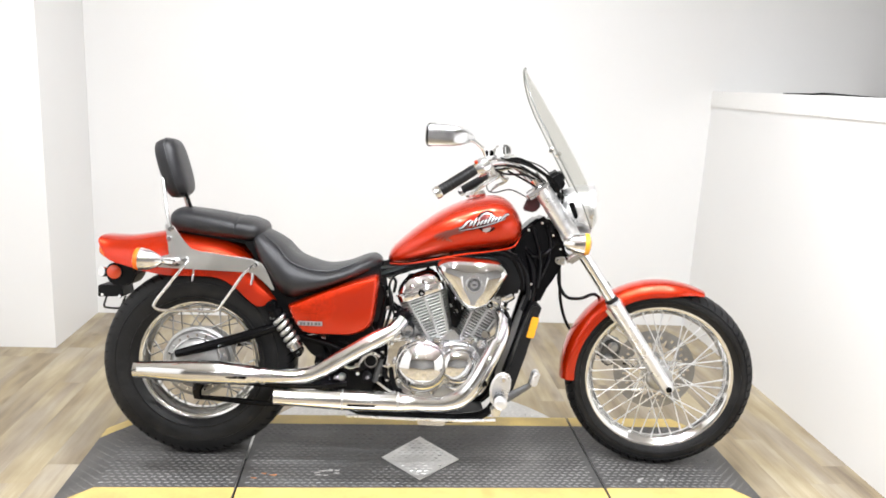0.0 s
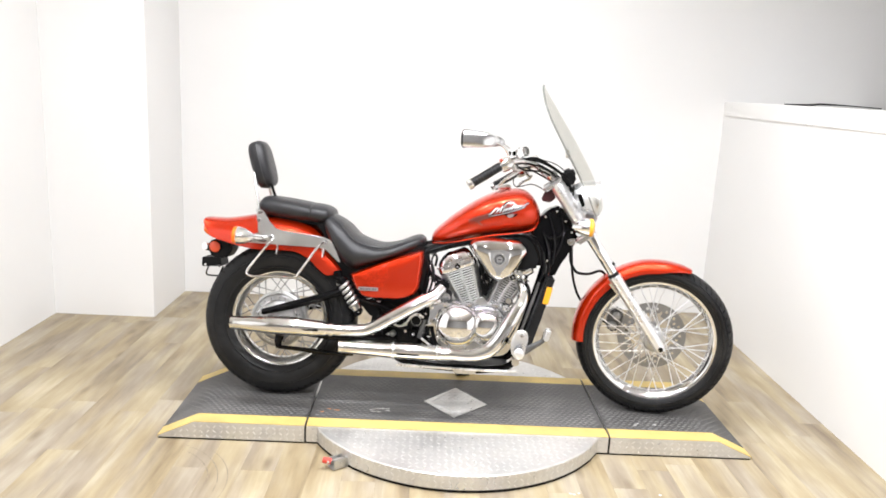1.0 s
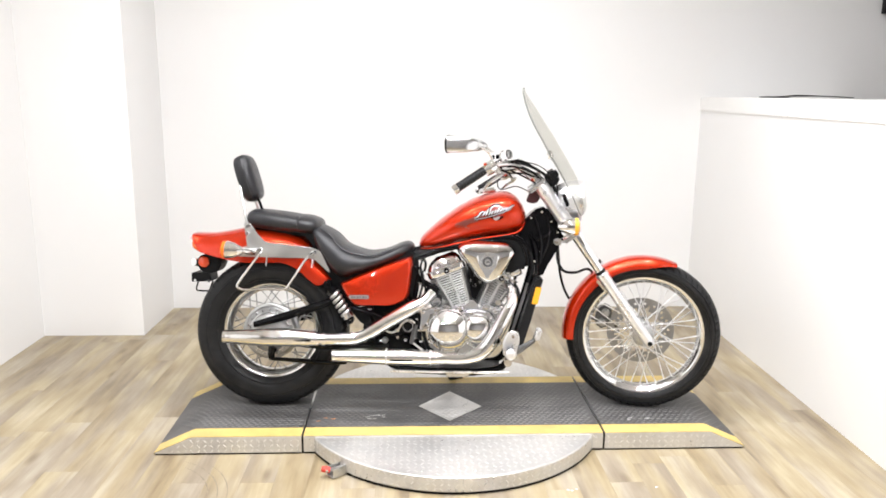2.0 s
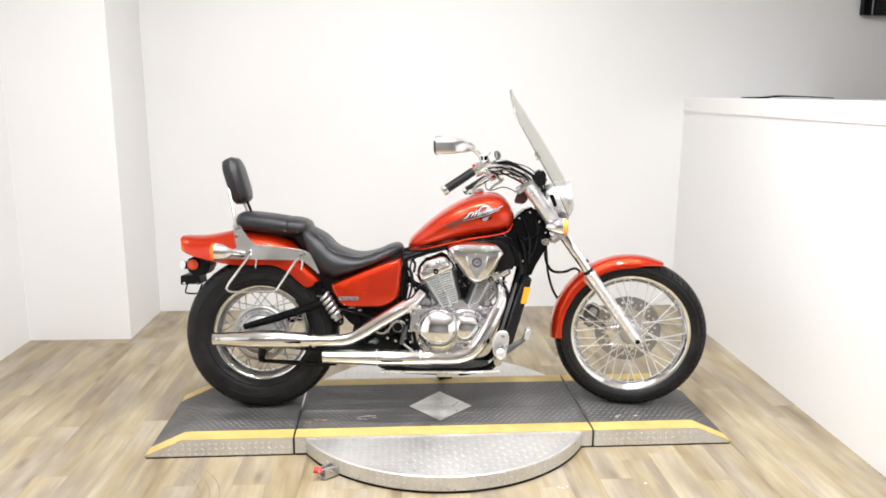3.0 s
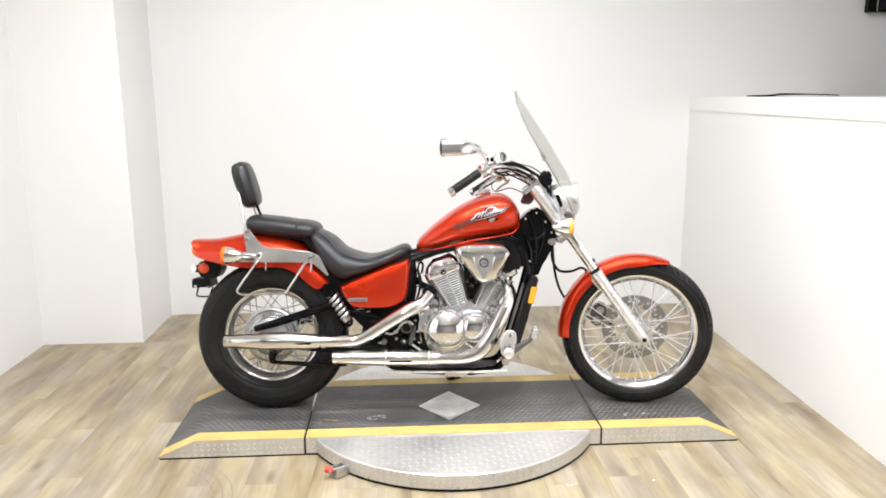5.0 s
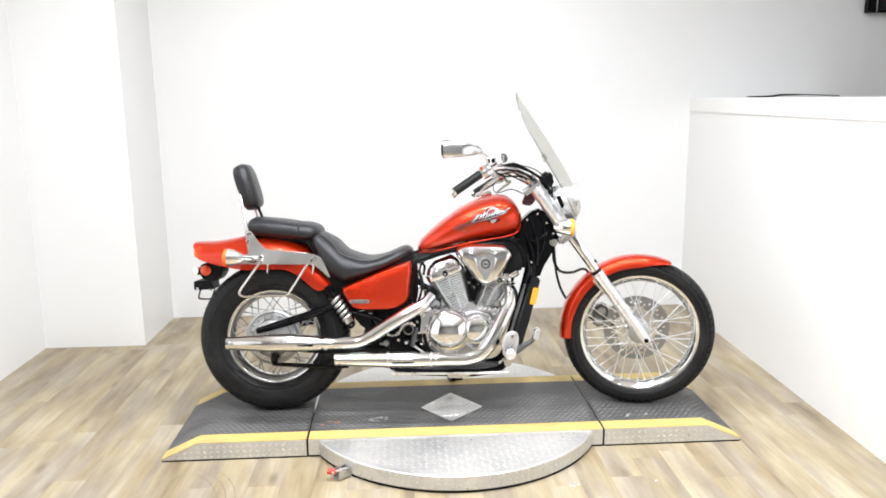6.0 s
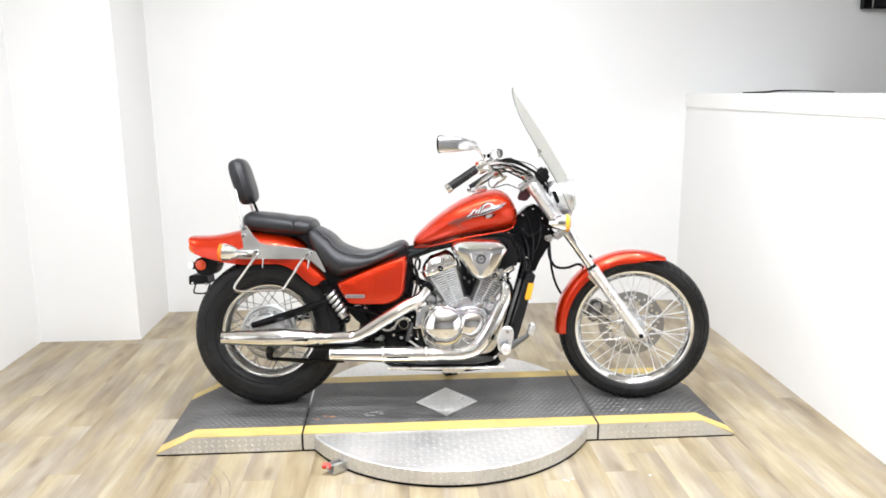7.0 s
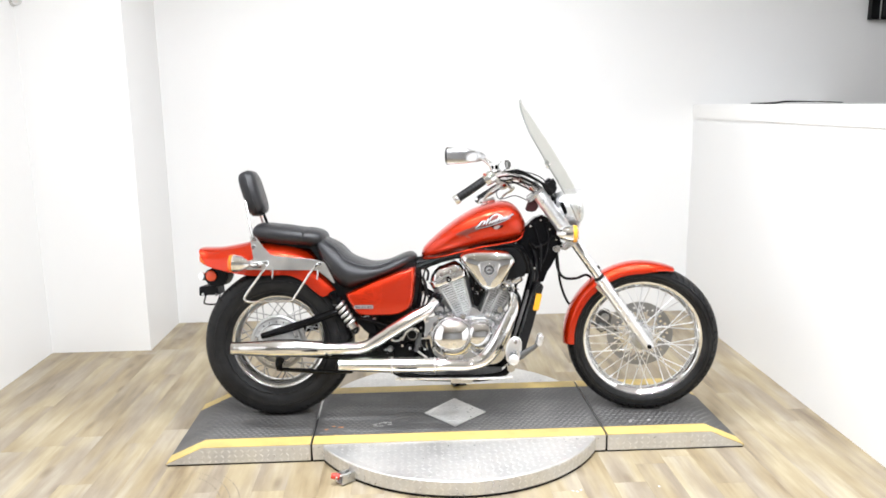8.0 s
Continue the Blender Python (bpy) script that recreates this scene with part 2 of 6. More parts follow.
PAINT = material("candy_red_paint", (0.56, 0.026, 0.0015), 0.26, metal=0.62, vary=0.05, scale=4, fine=500, coat=0.85, coat_rough=0.02, rough_vary=0.02, spec=0.3)
CHROME = material("chrome", (0.86, 0.865, 0.875), 0.03, metal=1.0, vary=0.02, scale=8, rough_vary=0.012)
MUFFLER = material("muffler_chrome", (0.82, 0.82, 0.81), 0.10, metal=1.0, vary=0.03, scale=8, rough_vary=0.03)
ALLOY = material("polished_alloy", (0.73, 0.74, 0.76), 0.17, metal=1.0, vary=0.06, scale=14, rough_vary=0.05)
BRIGHT = material("bright_alloy", (0.84, 0.84, 0.85), 0.30, metal=0.85, vary=0.05, scale=18, fine=200)
ROTOR = material("ground_steel", (0.33, 0.33, 0.33), 0.36, metal=0.9, vary=0.08, scale=25)
STUD = material("polished_tread", (0.72, 0.71, 0.69), 0.32, metal=0.78, vary=0.12, scale=20)
CAST = material("cast_alloy", (0.43, 0.43, 0.425), 0.36, metal=0.9, vary=0.10, scale=20, fine=200, bump=0.1)
DARKCAST = material("dark_cast_alloy", (0.13, 0.13, 0.13), 0.42, metal=0.6, vary=0.15, scale=20)
MAROON = material("badge_maroon", (0.20, 0.012, 0.01), 0.3, vary=0.1, coat=0.8)
STEEL = material("satin_steel", (0.60, 0.60, 0.585), 0.34, metal=1.0, vary=0.05, scale=10)
BLACK = material("black_enamel", (0.003, 0.003, 0.0035), 0.14, vary=0.2, scale=8, spec=0.16)
PLASTIC = material("black_plastic", (0.005, 0.005, 0.0055), 0.45, vary=0.2, scale=12, fine=200, bump=0.08, spec=0.14)
VINYL = material("black_vinyl", (0.016, 0.016, 0.018), 0.36, vary=0.25, scale=9, fine=420, bump=0.35, spec=0.42)
RUBBER = material("tyre_rubber", (0.012, 0.012, 0.0125), 0.38, vary=0.3, scale=10, fine=150, bump=0.2, stain=0.35, stain_colour=(0.040, 0.039, 0.037), stain_scale=11, spec=0.22)
AMBER = material("amber_lens", (0.95, 0.45, 0.03), 0.15, vary=0.04, coat=0.5, transmission=0.15)
ORANGE = material("orange_lens", (0.95, 0.19, 0.015), 0.15, vary=0.04, coat=0.5, transmission=0.15)
RED = material("red_lens", (0.56, 0.050, 0.010), 0.12, vary=0.04, coat=0.6)
GREY = material("radiator_shroud", (0.010, 0.010, 0.011), 0.35, vary=0.12, scale=10, spec=0.25)
SILVER = material("emblem_silver", (0.46, 0.46, 0.47), 0.32, metal=0.7, vary=0.05)
DARKGREY = material("graphic_grey", (0.12, 0.022, 0.014), 0.3, vary=0.1, coat=0.8)
MIRROR = material("mirror_glass", (0.82, 0.83, 0.83), 0.02, metal=1.0, vary=0.0, rough_vary=0.0)
HANDLE = material("red_rubber_handle", (0.60, 0.05, 0.03), 0.5, vary=0.1)


def clear(name, tint, gloss, share):
    m = bpy.data.materials.new(name)
    m.use_nodes = True
    n, link = m.node_tree.nodes, m.node_tree.links.new
    n.remove(n["Principled BSDF"])
    t, g, mix = n.new("ShaderNodeBsdfTransparent"), n.new("ShaderNodeBsdfGlossy"), n.new("ShaderNodeMixShader")
    t.inputs["Color"].default_value = (*tint, 1)
    g.inputs["Roughness"].default_value = gloss
    mix.inputs[0].default_value = share
    link(t.outputs[0], mix.inputs[1])
    link(g.outputs[0], mix.inputs[2])
    link(mix.outputs[0], n["Material Output"].inputs["Surface"])
    return m


CLEAR = clear("clear_acrylic", (0.925, 0.925, 0.91), 0.10, 0.05)
LENS = clear("clear_lens", (0.93, 0.93, 0.93), 0.03, 0.08)
glow = bpy.data.materials.new("lamp_diffuser")
glow.use_nodes = True
glow.node_tree.nodes["Principled BSDF"].inputs["Emission Color"].default_value = (1, 0.97, 0.93, 1)
glow.node_tree.nodes["Principled BSDF"].inputs["Emission Strength"].default_value = 6.0

# ---- the room ----
LEFT, RIGHT, BACK, FRONT = -2.345, 1.70, 1.815, -7.5
FAR_LEFT, FAR_RIGHT, LEDGE = -5.5, 5.0, 1.426
bm = box(bmesh.new(), (FAR_LEFT - 0.15, FRONT - 0.15, -0.12), (FAR_RIGHT + 0.15, BACK + 0.15, -0.006), 0)
floor = structure("floor", bm, SUBFLOOR, "light oak plank floor with a matt finish", "floor")
structure("wall_north", box(bmesh.new(), (LEFT - 0.15, BACK, -0.006), (FAR_RIGHT + 0.15, BACK + 0.15, CEILING), 0), WALL, "plain white painted back wall", "wall")
structure("wall_west", box(bmesh.new(), (LEFT - 0.15, -3.2, -0.006), (LEFT, BACK, CEILING), 0), WALL, "plain white painted side wall", "wall")
# Unseen grey walls, added; their tone sets how dark the chrome's reflections are.
structure("wall_south", box(bmesh.new(), (FAR_LEFT - 0.15, FRONT - 0.15, -0.006), (FAR_RIGHT + 0.15, FRONT, CEILING), 0), SHOP, "plain grey wall out of view, added around the room", "wall")
structure("wall_east", box(bmesh.new(), (FAR_RIGHT, FRONT, -0.006), (FAR_RIGHT + 0.15, BACK, CEILING), 0), SHOP, "plain grey unseen wall added beyond the low wall", "wall")
structure("wall_southwest", box(bmesh.new(), (FAR_LEFT - 0.15, FRONT, -0.006), (FAR_LEFT, BACK + 0.15, CEILING), 0), SHOP, "plain grey wall out of view, added around the room", "wall")
structure("wall_northwest", box(bmesh.new(), (FAR_LEFT, BACK, -0.006), (LEFT - 0.15, BACK + 0.15, CEILING), 0), SHOP, "plain grey wall out of view, added around the room", "wall")
structure("ceiling", box(bmesh.new(), (FAR_LEFT - 0.15, FRONT - 0.15, CEILING), (FAR_RIGHT + 0.15, BACK + 0.15, CEILING + 0.12), 0), CEIL, "plain pale ceiling", "ceiling")
structure("pilaster", box(bmesh.new(), (LEFT, 1.232, -0.006), (-1.762, BACK, CEILING), 0), WALL, "square white painted corner pier", "wall")
ASKEW = pose(RIGHT, 0, 0, 0, 0, -1.2)
structure("wall_low", box(bmesh.new(), (0, -3.2, -0.006), (0.14, BACK + 0.02, LEDGE - 0.095), 0, ASKEW), WALL, "white half-height partition wall", "wall")
structure("wall_cap", box(bmesh.new(), (-0.007, -3.2, LEDGE - 0.095), (0.9, BACK + 0.02, LEDGE), 0.006, ASKEW, 4), LAMINATE, "thick white laminate top on the half wall", "counter")

# ceiling lamps
def ceiling_lamp(x, y):
    root = thing("ceiling_lamp", pose(x, y, CEILING), "round white recessed ceiling lamp, unseen, switched on", "lamp", "ceiling lamps")
    part("housing", lathe(bmesh.new(), [(0.058, -0.06), (0.070, -0.06), (0.076, -0.03), (0.076, 0.0), (0.058, 0.0)], (0, 0, 0), (0, 0, 1), 32, True), LAMINATE, root)
    part("diffuser", lathe(bmesh.new(), [(0.0, -0.045), (0.056, -0.045), (0.056, -0.02), (0.0, -0.02)], (0, 0, 0), (0, 0, 1), 32), glow, root, "glowing white diffuser")
    return root


first_lamp = ceiling_lamp(*LAMP_PLACES[0])
for x, y in LAMP_PLACES[1:]:
    copy_thing(first_lamp, pose(x, y, CEILING))

# what lies on the partition, and the black screen that hangs beyond it
bm = tube(bmesh.new(), [(1.885, 1.31, LEDGE + 0.004), (2.01, 1.26, LEDGE + 0.006), (2.12, 1.35, LEDGE + 0.013), (2.30, 1.37, LEDGE + 0.012), (2.46, 1.31, LEDGE + 0.005)], [0.003, 0.006, 0.006, 0.0035, 0.003], 10)
tagged(part("cable", bm, PLASTIC, None, "black cable lying loose on the white ledge"), category="cable")
screen = thing("wall_screen", pose(2.9, BACK, 2.2), "black flat screen hung on the white wall", "screen")
part("frame", box(bmesh.new(), (-0.04, -0.07, -0.24), (0.62, -0.02, 0.30), 0.004), BLACK, screen)
part("panel", box(bmesh.new(), (0.035, -0.076, -0.225), (0.60, -0.0705, 0.28), 0.001), GREY, screen, "dark glossy panel")
# Steel strip stands in for a light gap in the black.
part("gap_strip", box(bmesh.new(), (0.012, -0.077, -0.238), (0.018, -0.0705, 0.30), 0.001), STEEL, screen, "thin bright strip standing in for a light gap")
part("bracket", box(bmesh.new(), (0.15, -0.0195, -0.1), (0.4, 0.0, 0.1), 0.003), STEEL, screen)

# small round fixture high on the side wall
fixture = thing("wall_fixture", pose(LEFT, 1.224, 2.033), "small round silver fixture on the white wall", "fixture")
part("base_plate", lathe(bmesh.new(), [(0.0, 0.0), (0.034, 0.0), (0.034, 0.008), (0.028, 0.012), (0.0, 0.012)], (0, 0, 0), (1, 0, 0), 28), STEEL, fixture)
part("dome", lathe(bmesh.new(), [(0.026, 0.012), (0.027, 0.030), (0.020, 0.046), (0.008, 0.053), (0.0, 0.054), (0.0, 0.012)], (0, 0, 0), (1, 0, 0), 28), BRIGHT, fixture, "bright rounded cap")

# ---- the turntable platform ----
DECK_Z, HALF_W0, HALF_W1, SEAM, TIP, CREST = 0.075, -0.298, 0.325, 0.617, 1.208, 1.063
platform = thing("turntable_platform", pose(0, 0, 0), "low steel motorcycle turntable with dark treaded deck and yellow edges", "platform")


def lozenges(bm, places, long=0.012, wide=0.0035, high=0.0012):
    """Raised lens-shaped studs: places of (centre, first axis, second axis)."""
    for c, a, b in places:
        c, a, b = Vector(c), Vector(a), Vector(b)
        up = a.cross(b)
        rim = [bm.verts.new(c + a * (long * s) + b * (wide * t)) for s, t in ((1, 0), (0.45, 0.8), (-0.45, 0.8), (-1, 0), (-0.45, -0.8), (0.45, -0.8))]
        top = [bm.verts.new(c + a * (long * s) + up * high) for s in (0.5, -0.5)]
        for f in ((0, 1, 6), (3, 4, 7), (0, 5, 6), (3, 2, 7)):
            bm.faces.new([rim[i] if i < 6 else top[i - 6] for i in f])
        bm.faces.new((rim[1], rim[2], top[1], top[0]))
        bm.faces.new((rim[4], rim[5], top[0], top[1]))
    return bm


def ramp_outline(side):
    pts = [(SEAM + 0.004, 0.006), (SEAM + 0.004, DECK_Z), (CREST, DECK_Z), (TIP, 0.0095), (TIP, 0.006)]
    return [(side * x, z) for x, z in pts]


BODY0, BODY1 = HALF_W0, HALF_W1
center = part("center_deck", box(bmesh.new(), (-SEAM + 0.004, BODY0, 0.007), (SEAM - 0.004, BODY1, DECK_Z), 0.002), TREAD, platform, "bright treaded steel body")
ramps = {s: part("ramp", slab(bmesh.new(), ramp_outline(s), BODY0, BODY1, 0.0015), TREAD, platform, "sloping treaded steel end ramp") for s in (-1, 1)}
# Near-black strips draw the dark line along the floor.
for x0, x1, owner in ((-TIP + 0.004, -SEAM - 0.006, ramps[-1]), (SEAM + 0.006, TIP - 0.004, ramps[1]), (-SEAM + 0.006, SEAM - 0.006, center)):
    part("base_strip", box(bmesh.new(), (x0, BODY0 + 0.0015, 0.0), (x1, BODY1 - 0.0015, 0.0068 if owner is center else 0.0058), 0), PLASTIC, owner, "dark strip along the floor")
# Near-black filler puts the open joint's darkness into its colour.
for x in (-SEAM, SEAM):
    part("seam_fill", box(bmesh.new(), (x - 0.0036, BODY0 + 0.003, 0.0), (x + 0.0036, BODY1 - 0.003, DECK_Z - 0.004), 0), PLASTIC, center, "near-black filler painting the dark open joint")
# Shiny strip stands in for light caught in the open joint.
part("seam_glint", box(bmesh.new(), (-SEAM - 0.0030, -0.02, DECK_Z - 0.0035), (-SEAM + 0.0030, BODY1 - 0.05, DECK_Z + 0.0030), 0.001), STEEL, center, "shiny strip standing in for light in the joint")
STRIPE = 0.078


def sheet(x_pairs, y0, y1, lift=0.003):
    """A thin coat along the deck's top: x_pairs of (x, z)."""
    bm = bmesh.new()
    rows = [[bm.verts.new((x, y, z + l)) for y in (y0, y1)] for l in (lift, 0.0005) for x, z in x_pairs]
    m = len(x_pairs)
    for i in range(m - 1):
        bm.faces.new((rows[i][0], rows[i + 1][0], rows[i + 1][1], rows[i][1]))
        for j in (0, 1):
            bm.faces.new((rows[i][j], rows[i + 1][j], rows[m + i + 1][j], rows[m + i][j]))
    for i in (0, m - 1):
        bm.faces.new((rows[i][0], rows[i][1], rows[m + i][1], rows[m + i][0]))
    return bm


mid = [(-SEAM + 0.0045, DECK_Z), (SEAM - 0.0045, DECK_Z)]
ends = {s: [(s * (SEAM + 0.0045), DECK_Z), (s * CREST, DECK_Z), (s * (TIP + 0.001), 0.0098), (s * (TIP + 0.0022), 0.001)] for s in (-1, 1)}
for pairs, owner in ((mid, center), (ends[-1], ramps[-1]), (ends[1], ramps[1])):
    part("deck_coating", sheet(pairs, HALF_W0 + STRIPE, HALF_W1 - STRIPE), DECK, owner, "worn dark grey non-slip coating")
    part("edge_stripe", sheet(pairs, HALF_W0 + 0.001, HALF_W0 + STRIPE - 0.001), YELLOW, owner, "yellow painted edge stripe")
    part("edge_stripe", sheet(pairs, HALF_W1 - STRIPE + 0.001, HALF_W1 - 0.001), YELLOW, owner, "yellow painted edge stripe")

# turntable disc under the deck
RADIUS, DISC_Y = 0.648, 0.012
disc = part("turntable_disc", lathe(bmesh.new(), [(0.0, 0.009), (RADIUS - 0.003, 0.009), (RADIUS, 0.012), (RADIUS, 0.066), (RADIUS - 0.004, 0.070), (0.0, 0.070)], (0, DISC_Y, 0), (0, 0, 1), 96), TREAD, platform, "round treaded steel turntable plate")
# The gap's darkness is put into this near-black ring's colour.
part("skirt_ring", lathe(bmesh.new(), [(0.0, 0.0), (RADIUS - 0.002, 0.0), (RADIUS - 0.002, 0.009), (0.0, 0.009)], (0, DISC_Y, 0), (0, 0, 1), 96), PLASTIC, disc, "near-black ring filling the gap under the disc")

# diamond inlay in the middle of the deck
bm = bmesh.new()
ring = [(-0.142, -0.020), (-0.014, -0.174), (0.135, -0.030), (0.003, 0.142)]
loft(bm, [[(x, y, DECK_Z + 0.0035) for x, y in ring], [(x, y, DECK_Z + 0.006) for x, y in ring]])
part("diamond_plate", bm, TREAD, center, "bright bare steel diamond in the dark deck")

# raised tread studs
rng = random.Random(4)
studs, bright, inlaid = [], [], []
PITCH, ROW = 0.026, 0.0185
for i in range(-47, 48):
    for j in range(-17, 18):
        x, y = (i + 0.5 * (j % 2)) * PITCH, j * ROW + 0.0135
        if not HALF_W0 + STRIPE + 0.008 < y < HALF_W1 - STRIPE - 0.008 or abs(abs(x) - SEAM) < 0.02 or abs(x) > TIP - 0.02:
            continue
        k = 1 if j % 2 else -1
        a, b = Vector((0.95, 0.31 * k, 0)), Vector((-0.31 * k, 0.95, 0))
        z = DECK_Z + 0.003
        if abs(x) > CREST:
            t = (abs(x) - CREST) / (TIP - 0.004 - CREST)
            z = DECK_Z + 0.003 - t * (DECK_Z - 0.008)
        in_diamond = abs(x + 0.004) / 0.137 + abs(y + 0.0190) / 0.158
        if in_diamond < 0.90:
            inlaid.append(((x, y, DECK_Z + 0.006), a, b))
        elif in_diamond > 1.08:
            studs.append(((x, y, z), a, b))
tagged(part("tread_studs", lozenges(bmesh.new(), studs, 0.0110, 0.0036, 0.0018), WORN, platform, "fine raised dark tread"), kind="stuff")
tagged(part("tread_studs", lozenges(bmesh.new(), inlaid, 0.0105, 0.0034, 0.0018), STUD, center, "fine raised bright tread"), kind="stuff")
PITCH = 0.027
for i in range(-24, 25):
    for j in range(-24, 25):
        x, y = i * PITCH, j * PITCH + DISC_Y
        if math.hypot(x, y - DISC_Y) < RADIUS - 0.02 and not HALF_W0 - 0.012 < y < HALF_W1 + 0.012:
            k = 1 if (i + j) % 2 else -1
            bright.append(((x, y, 0.070), Vector((0.7, 0.7 * k, 0)), Vector((-0.7 * k, 0.7, 0))))
tagged(part("tread_studs", lozenges(bmesh.new(), bright, 0.0115, 0.0034, 0.0013), STUD, disc, "raised bright tread"), kind="stuff")
bright = []
for i in range(150):
    a0 = 2 * math.pi * i / 150
    for j, z in enumerate((0.018, 0.038, 0.058)):
        k = 1 if (i + j) % 2 else -1
        n = Vector((math.cos(a0), math.sin(a0), 0))
        t = Vector((-n.y, n.x, 0))
        if abs(RADIUS * n.y) > 0.28:
            up = Vector((0, 0, 1))
            bright.append((Vector((0, DISC_Y, z)) + n * (RADIUS + 0.0002), 0.7 * t + 0.7 * k * up, -0.7 * k * t + 0.7 * up))
tagged(part("tread_studs", lozenges(bmesh.new(), bright, 0.0105, 0.0032, 0.0015), STUD, disc, "raised bright tread"), kind="stuff")
for owner, x0, x1 in ((ramps[-1], -TIP, -SEAM), (ramps[1], SEAM, TIP), (center, -SEAM, -0.5), (center, 0.5, SEAM)):
    bright = []
    for i in range(-46, 47):
        for j, z in enumerate((0.014, 0.036, 0.058)):
            x = i * 0.0265
            roof = DECK_Z if abs(x) < CREST else DECK_Z * (TIP - abs(x)) / (TIP - CREST)
            if x0 + 0.015 < x < x1 - 0.015 and z < roof - 0.012:
                k = 1 if (i + j) % 2 else -1
                bright.append(((x, HALF_W0 - 0.0002, z), Vector((0.7, 0, 0.7 * k)), Vector((-0.7 * k, 0, 0.7))))
    tagged(part("tread_studs", lozenges(bmesh.new(), bright, 0.0100, 0.0031, 0.0015), STUD, owner, "raised bright tread"), kind="stuff")

# scuffs left on the coating
SCUFF = material("pale_scuff", (0.42, 0.41, 0.39), 0.6, vary=0.3, scale=60)
RUST = material("orange_scuff", (0.50, 0.20, 0.07), 0.6, vary=0.3, scale=60)
for cx, cy, count, mat_, seed in ((-0.335, -0.125, 9, SCUFF, 3), (-0.52, -0.150, 3, RUST, 5), (0.80, -0.17, 4, SCUFF, 8)):
    rnd = random.Random(seed)
    bm = bmesh.new()
    for k in range(count):
        x, y = cx + rnd.uniform(-0.05, 0.05), cy + rnd.uniform(-0.018, 0.018)
        n = 7
        bm.faces.new([bm.verts.new((x + rnd.uniform(0.006, 0.016) * math.cos(2 * math.pi * i / n), y + rnd.uniform(0.003, 0.007) * math.sin(2 * math.pi * i / n), DECK_Z + 0.0033 + 0.0001 * k)) for i in range(n)])
    tagged(part("scuff_mark", bm, mat_, platform, "worn scuff on the deck coating"), kind="stuff")

# locking pin at the rim of the disc
pin = part("lock_bracket", box(bmesh.new(), (-0.035, -0.022, 0.0), (0.04, 0.022, 0.006), 0.002, pose(-0.462, -0.478, 0.004, 0, 0, 38)), STEEL, platform, "bright steel lock bracket")
m = pose(-0.462, -0.478, 0.0, 0, 0, 38)
for y in (-0.018, 0.018):
    part("cheek", box(bmesh.new(), (-0.03, y - 0.003, 0.008), (0.04, y + 0.003, 0.042), 0.002, m), STEEL, pin)
part("pivot", tube(bmesh.new(), [m @ Vector((0.0, -0.026, 0.026)), m @ Vector((0.0, 0.026, 0.026))], 0.006), STEEL, pin)
part("lever", tube(bmesh.new(), [m @ Vector((0.02, 0, 0.03)), m @ Vector((-0.05, 0, 0.034))], 0.006), STEEL, pin)
part("grip", tube(bmesh.new(), [m @ Vector((-0.030, 0, 0.032)), m @ Vector((-0.043, 0.010, 0.035)), m @ Vector((-0.056, 0.020, 0.038))], [0.011, 0.013, 0.011]), HANDLE, pin, "red rubber grip")

# ---- the motorcycle: x forward, y to its left, z from the deck ----
LEAN, STEER = 7.0, -8.0  # degrees: it rests on its side stand, with the bars turned a little
bike = thing("motorcycle", pose(0.03, 0.01, 0.0782, 0, 0, -3.2) @ pose(0, 0, 0, -LEAN, 0, 0), "orange-red cruiser motorcycle with chrome engine and tall clear windshield", "motorcycle")


slope = Vector((0.2180, 0, -0.3040)).normalized()
ahead = Vector((-slope.z, 0, slope.x))
fork_line = Vector((0.825, 0, 0.324))
stem = Vector((0.4198, 0, 0.7954))
TURN = Matrix.Translation(stem) @ Matrix.Rotation(radians(STEER), 4, -slope) @ Matrix.Translation(-stem)


def front_part(*args, **more):
    """A part that turns with the steering."""
    ob = part(*args, **more)
    ob.matrix_basis = TURN
    return ob


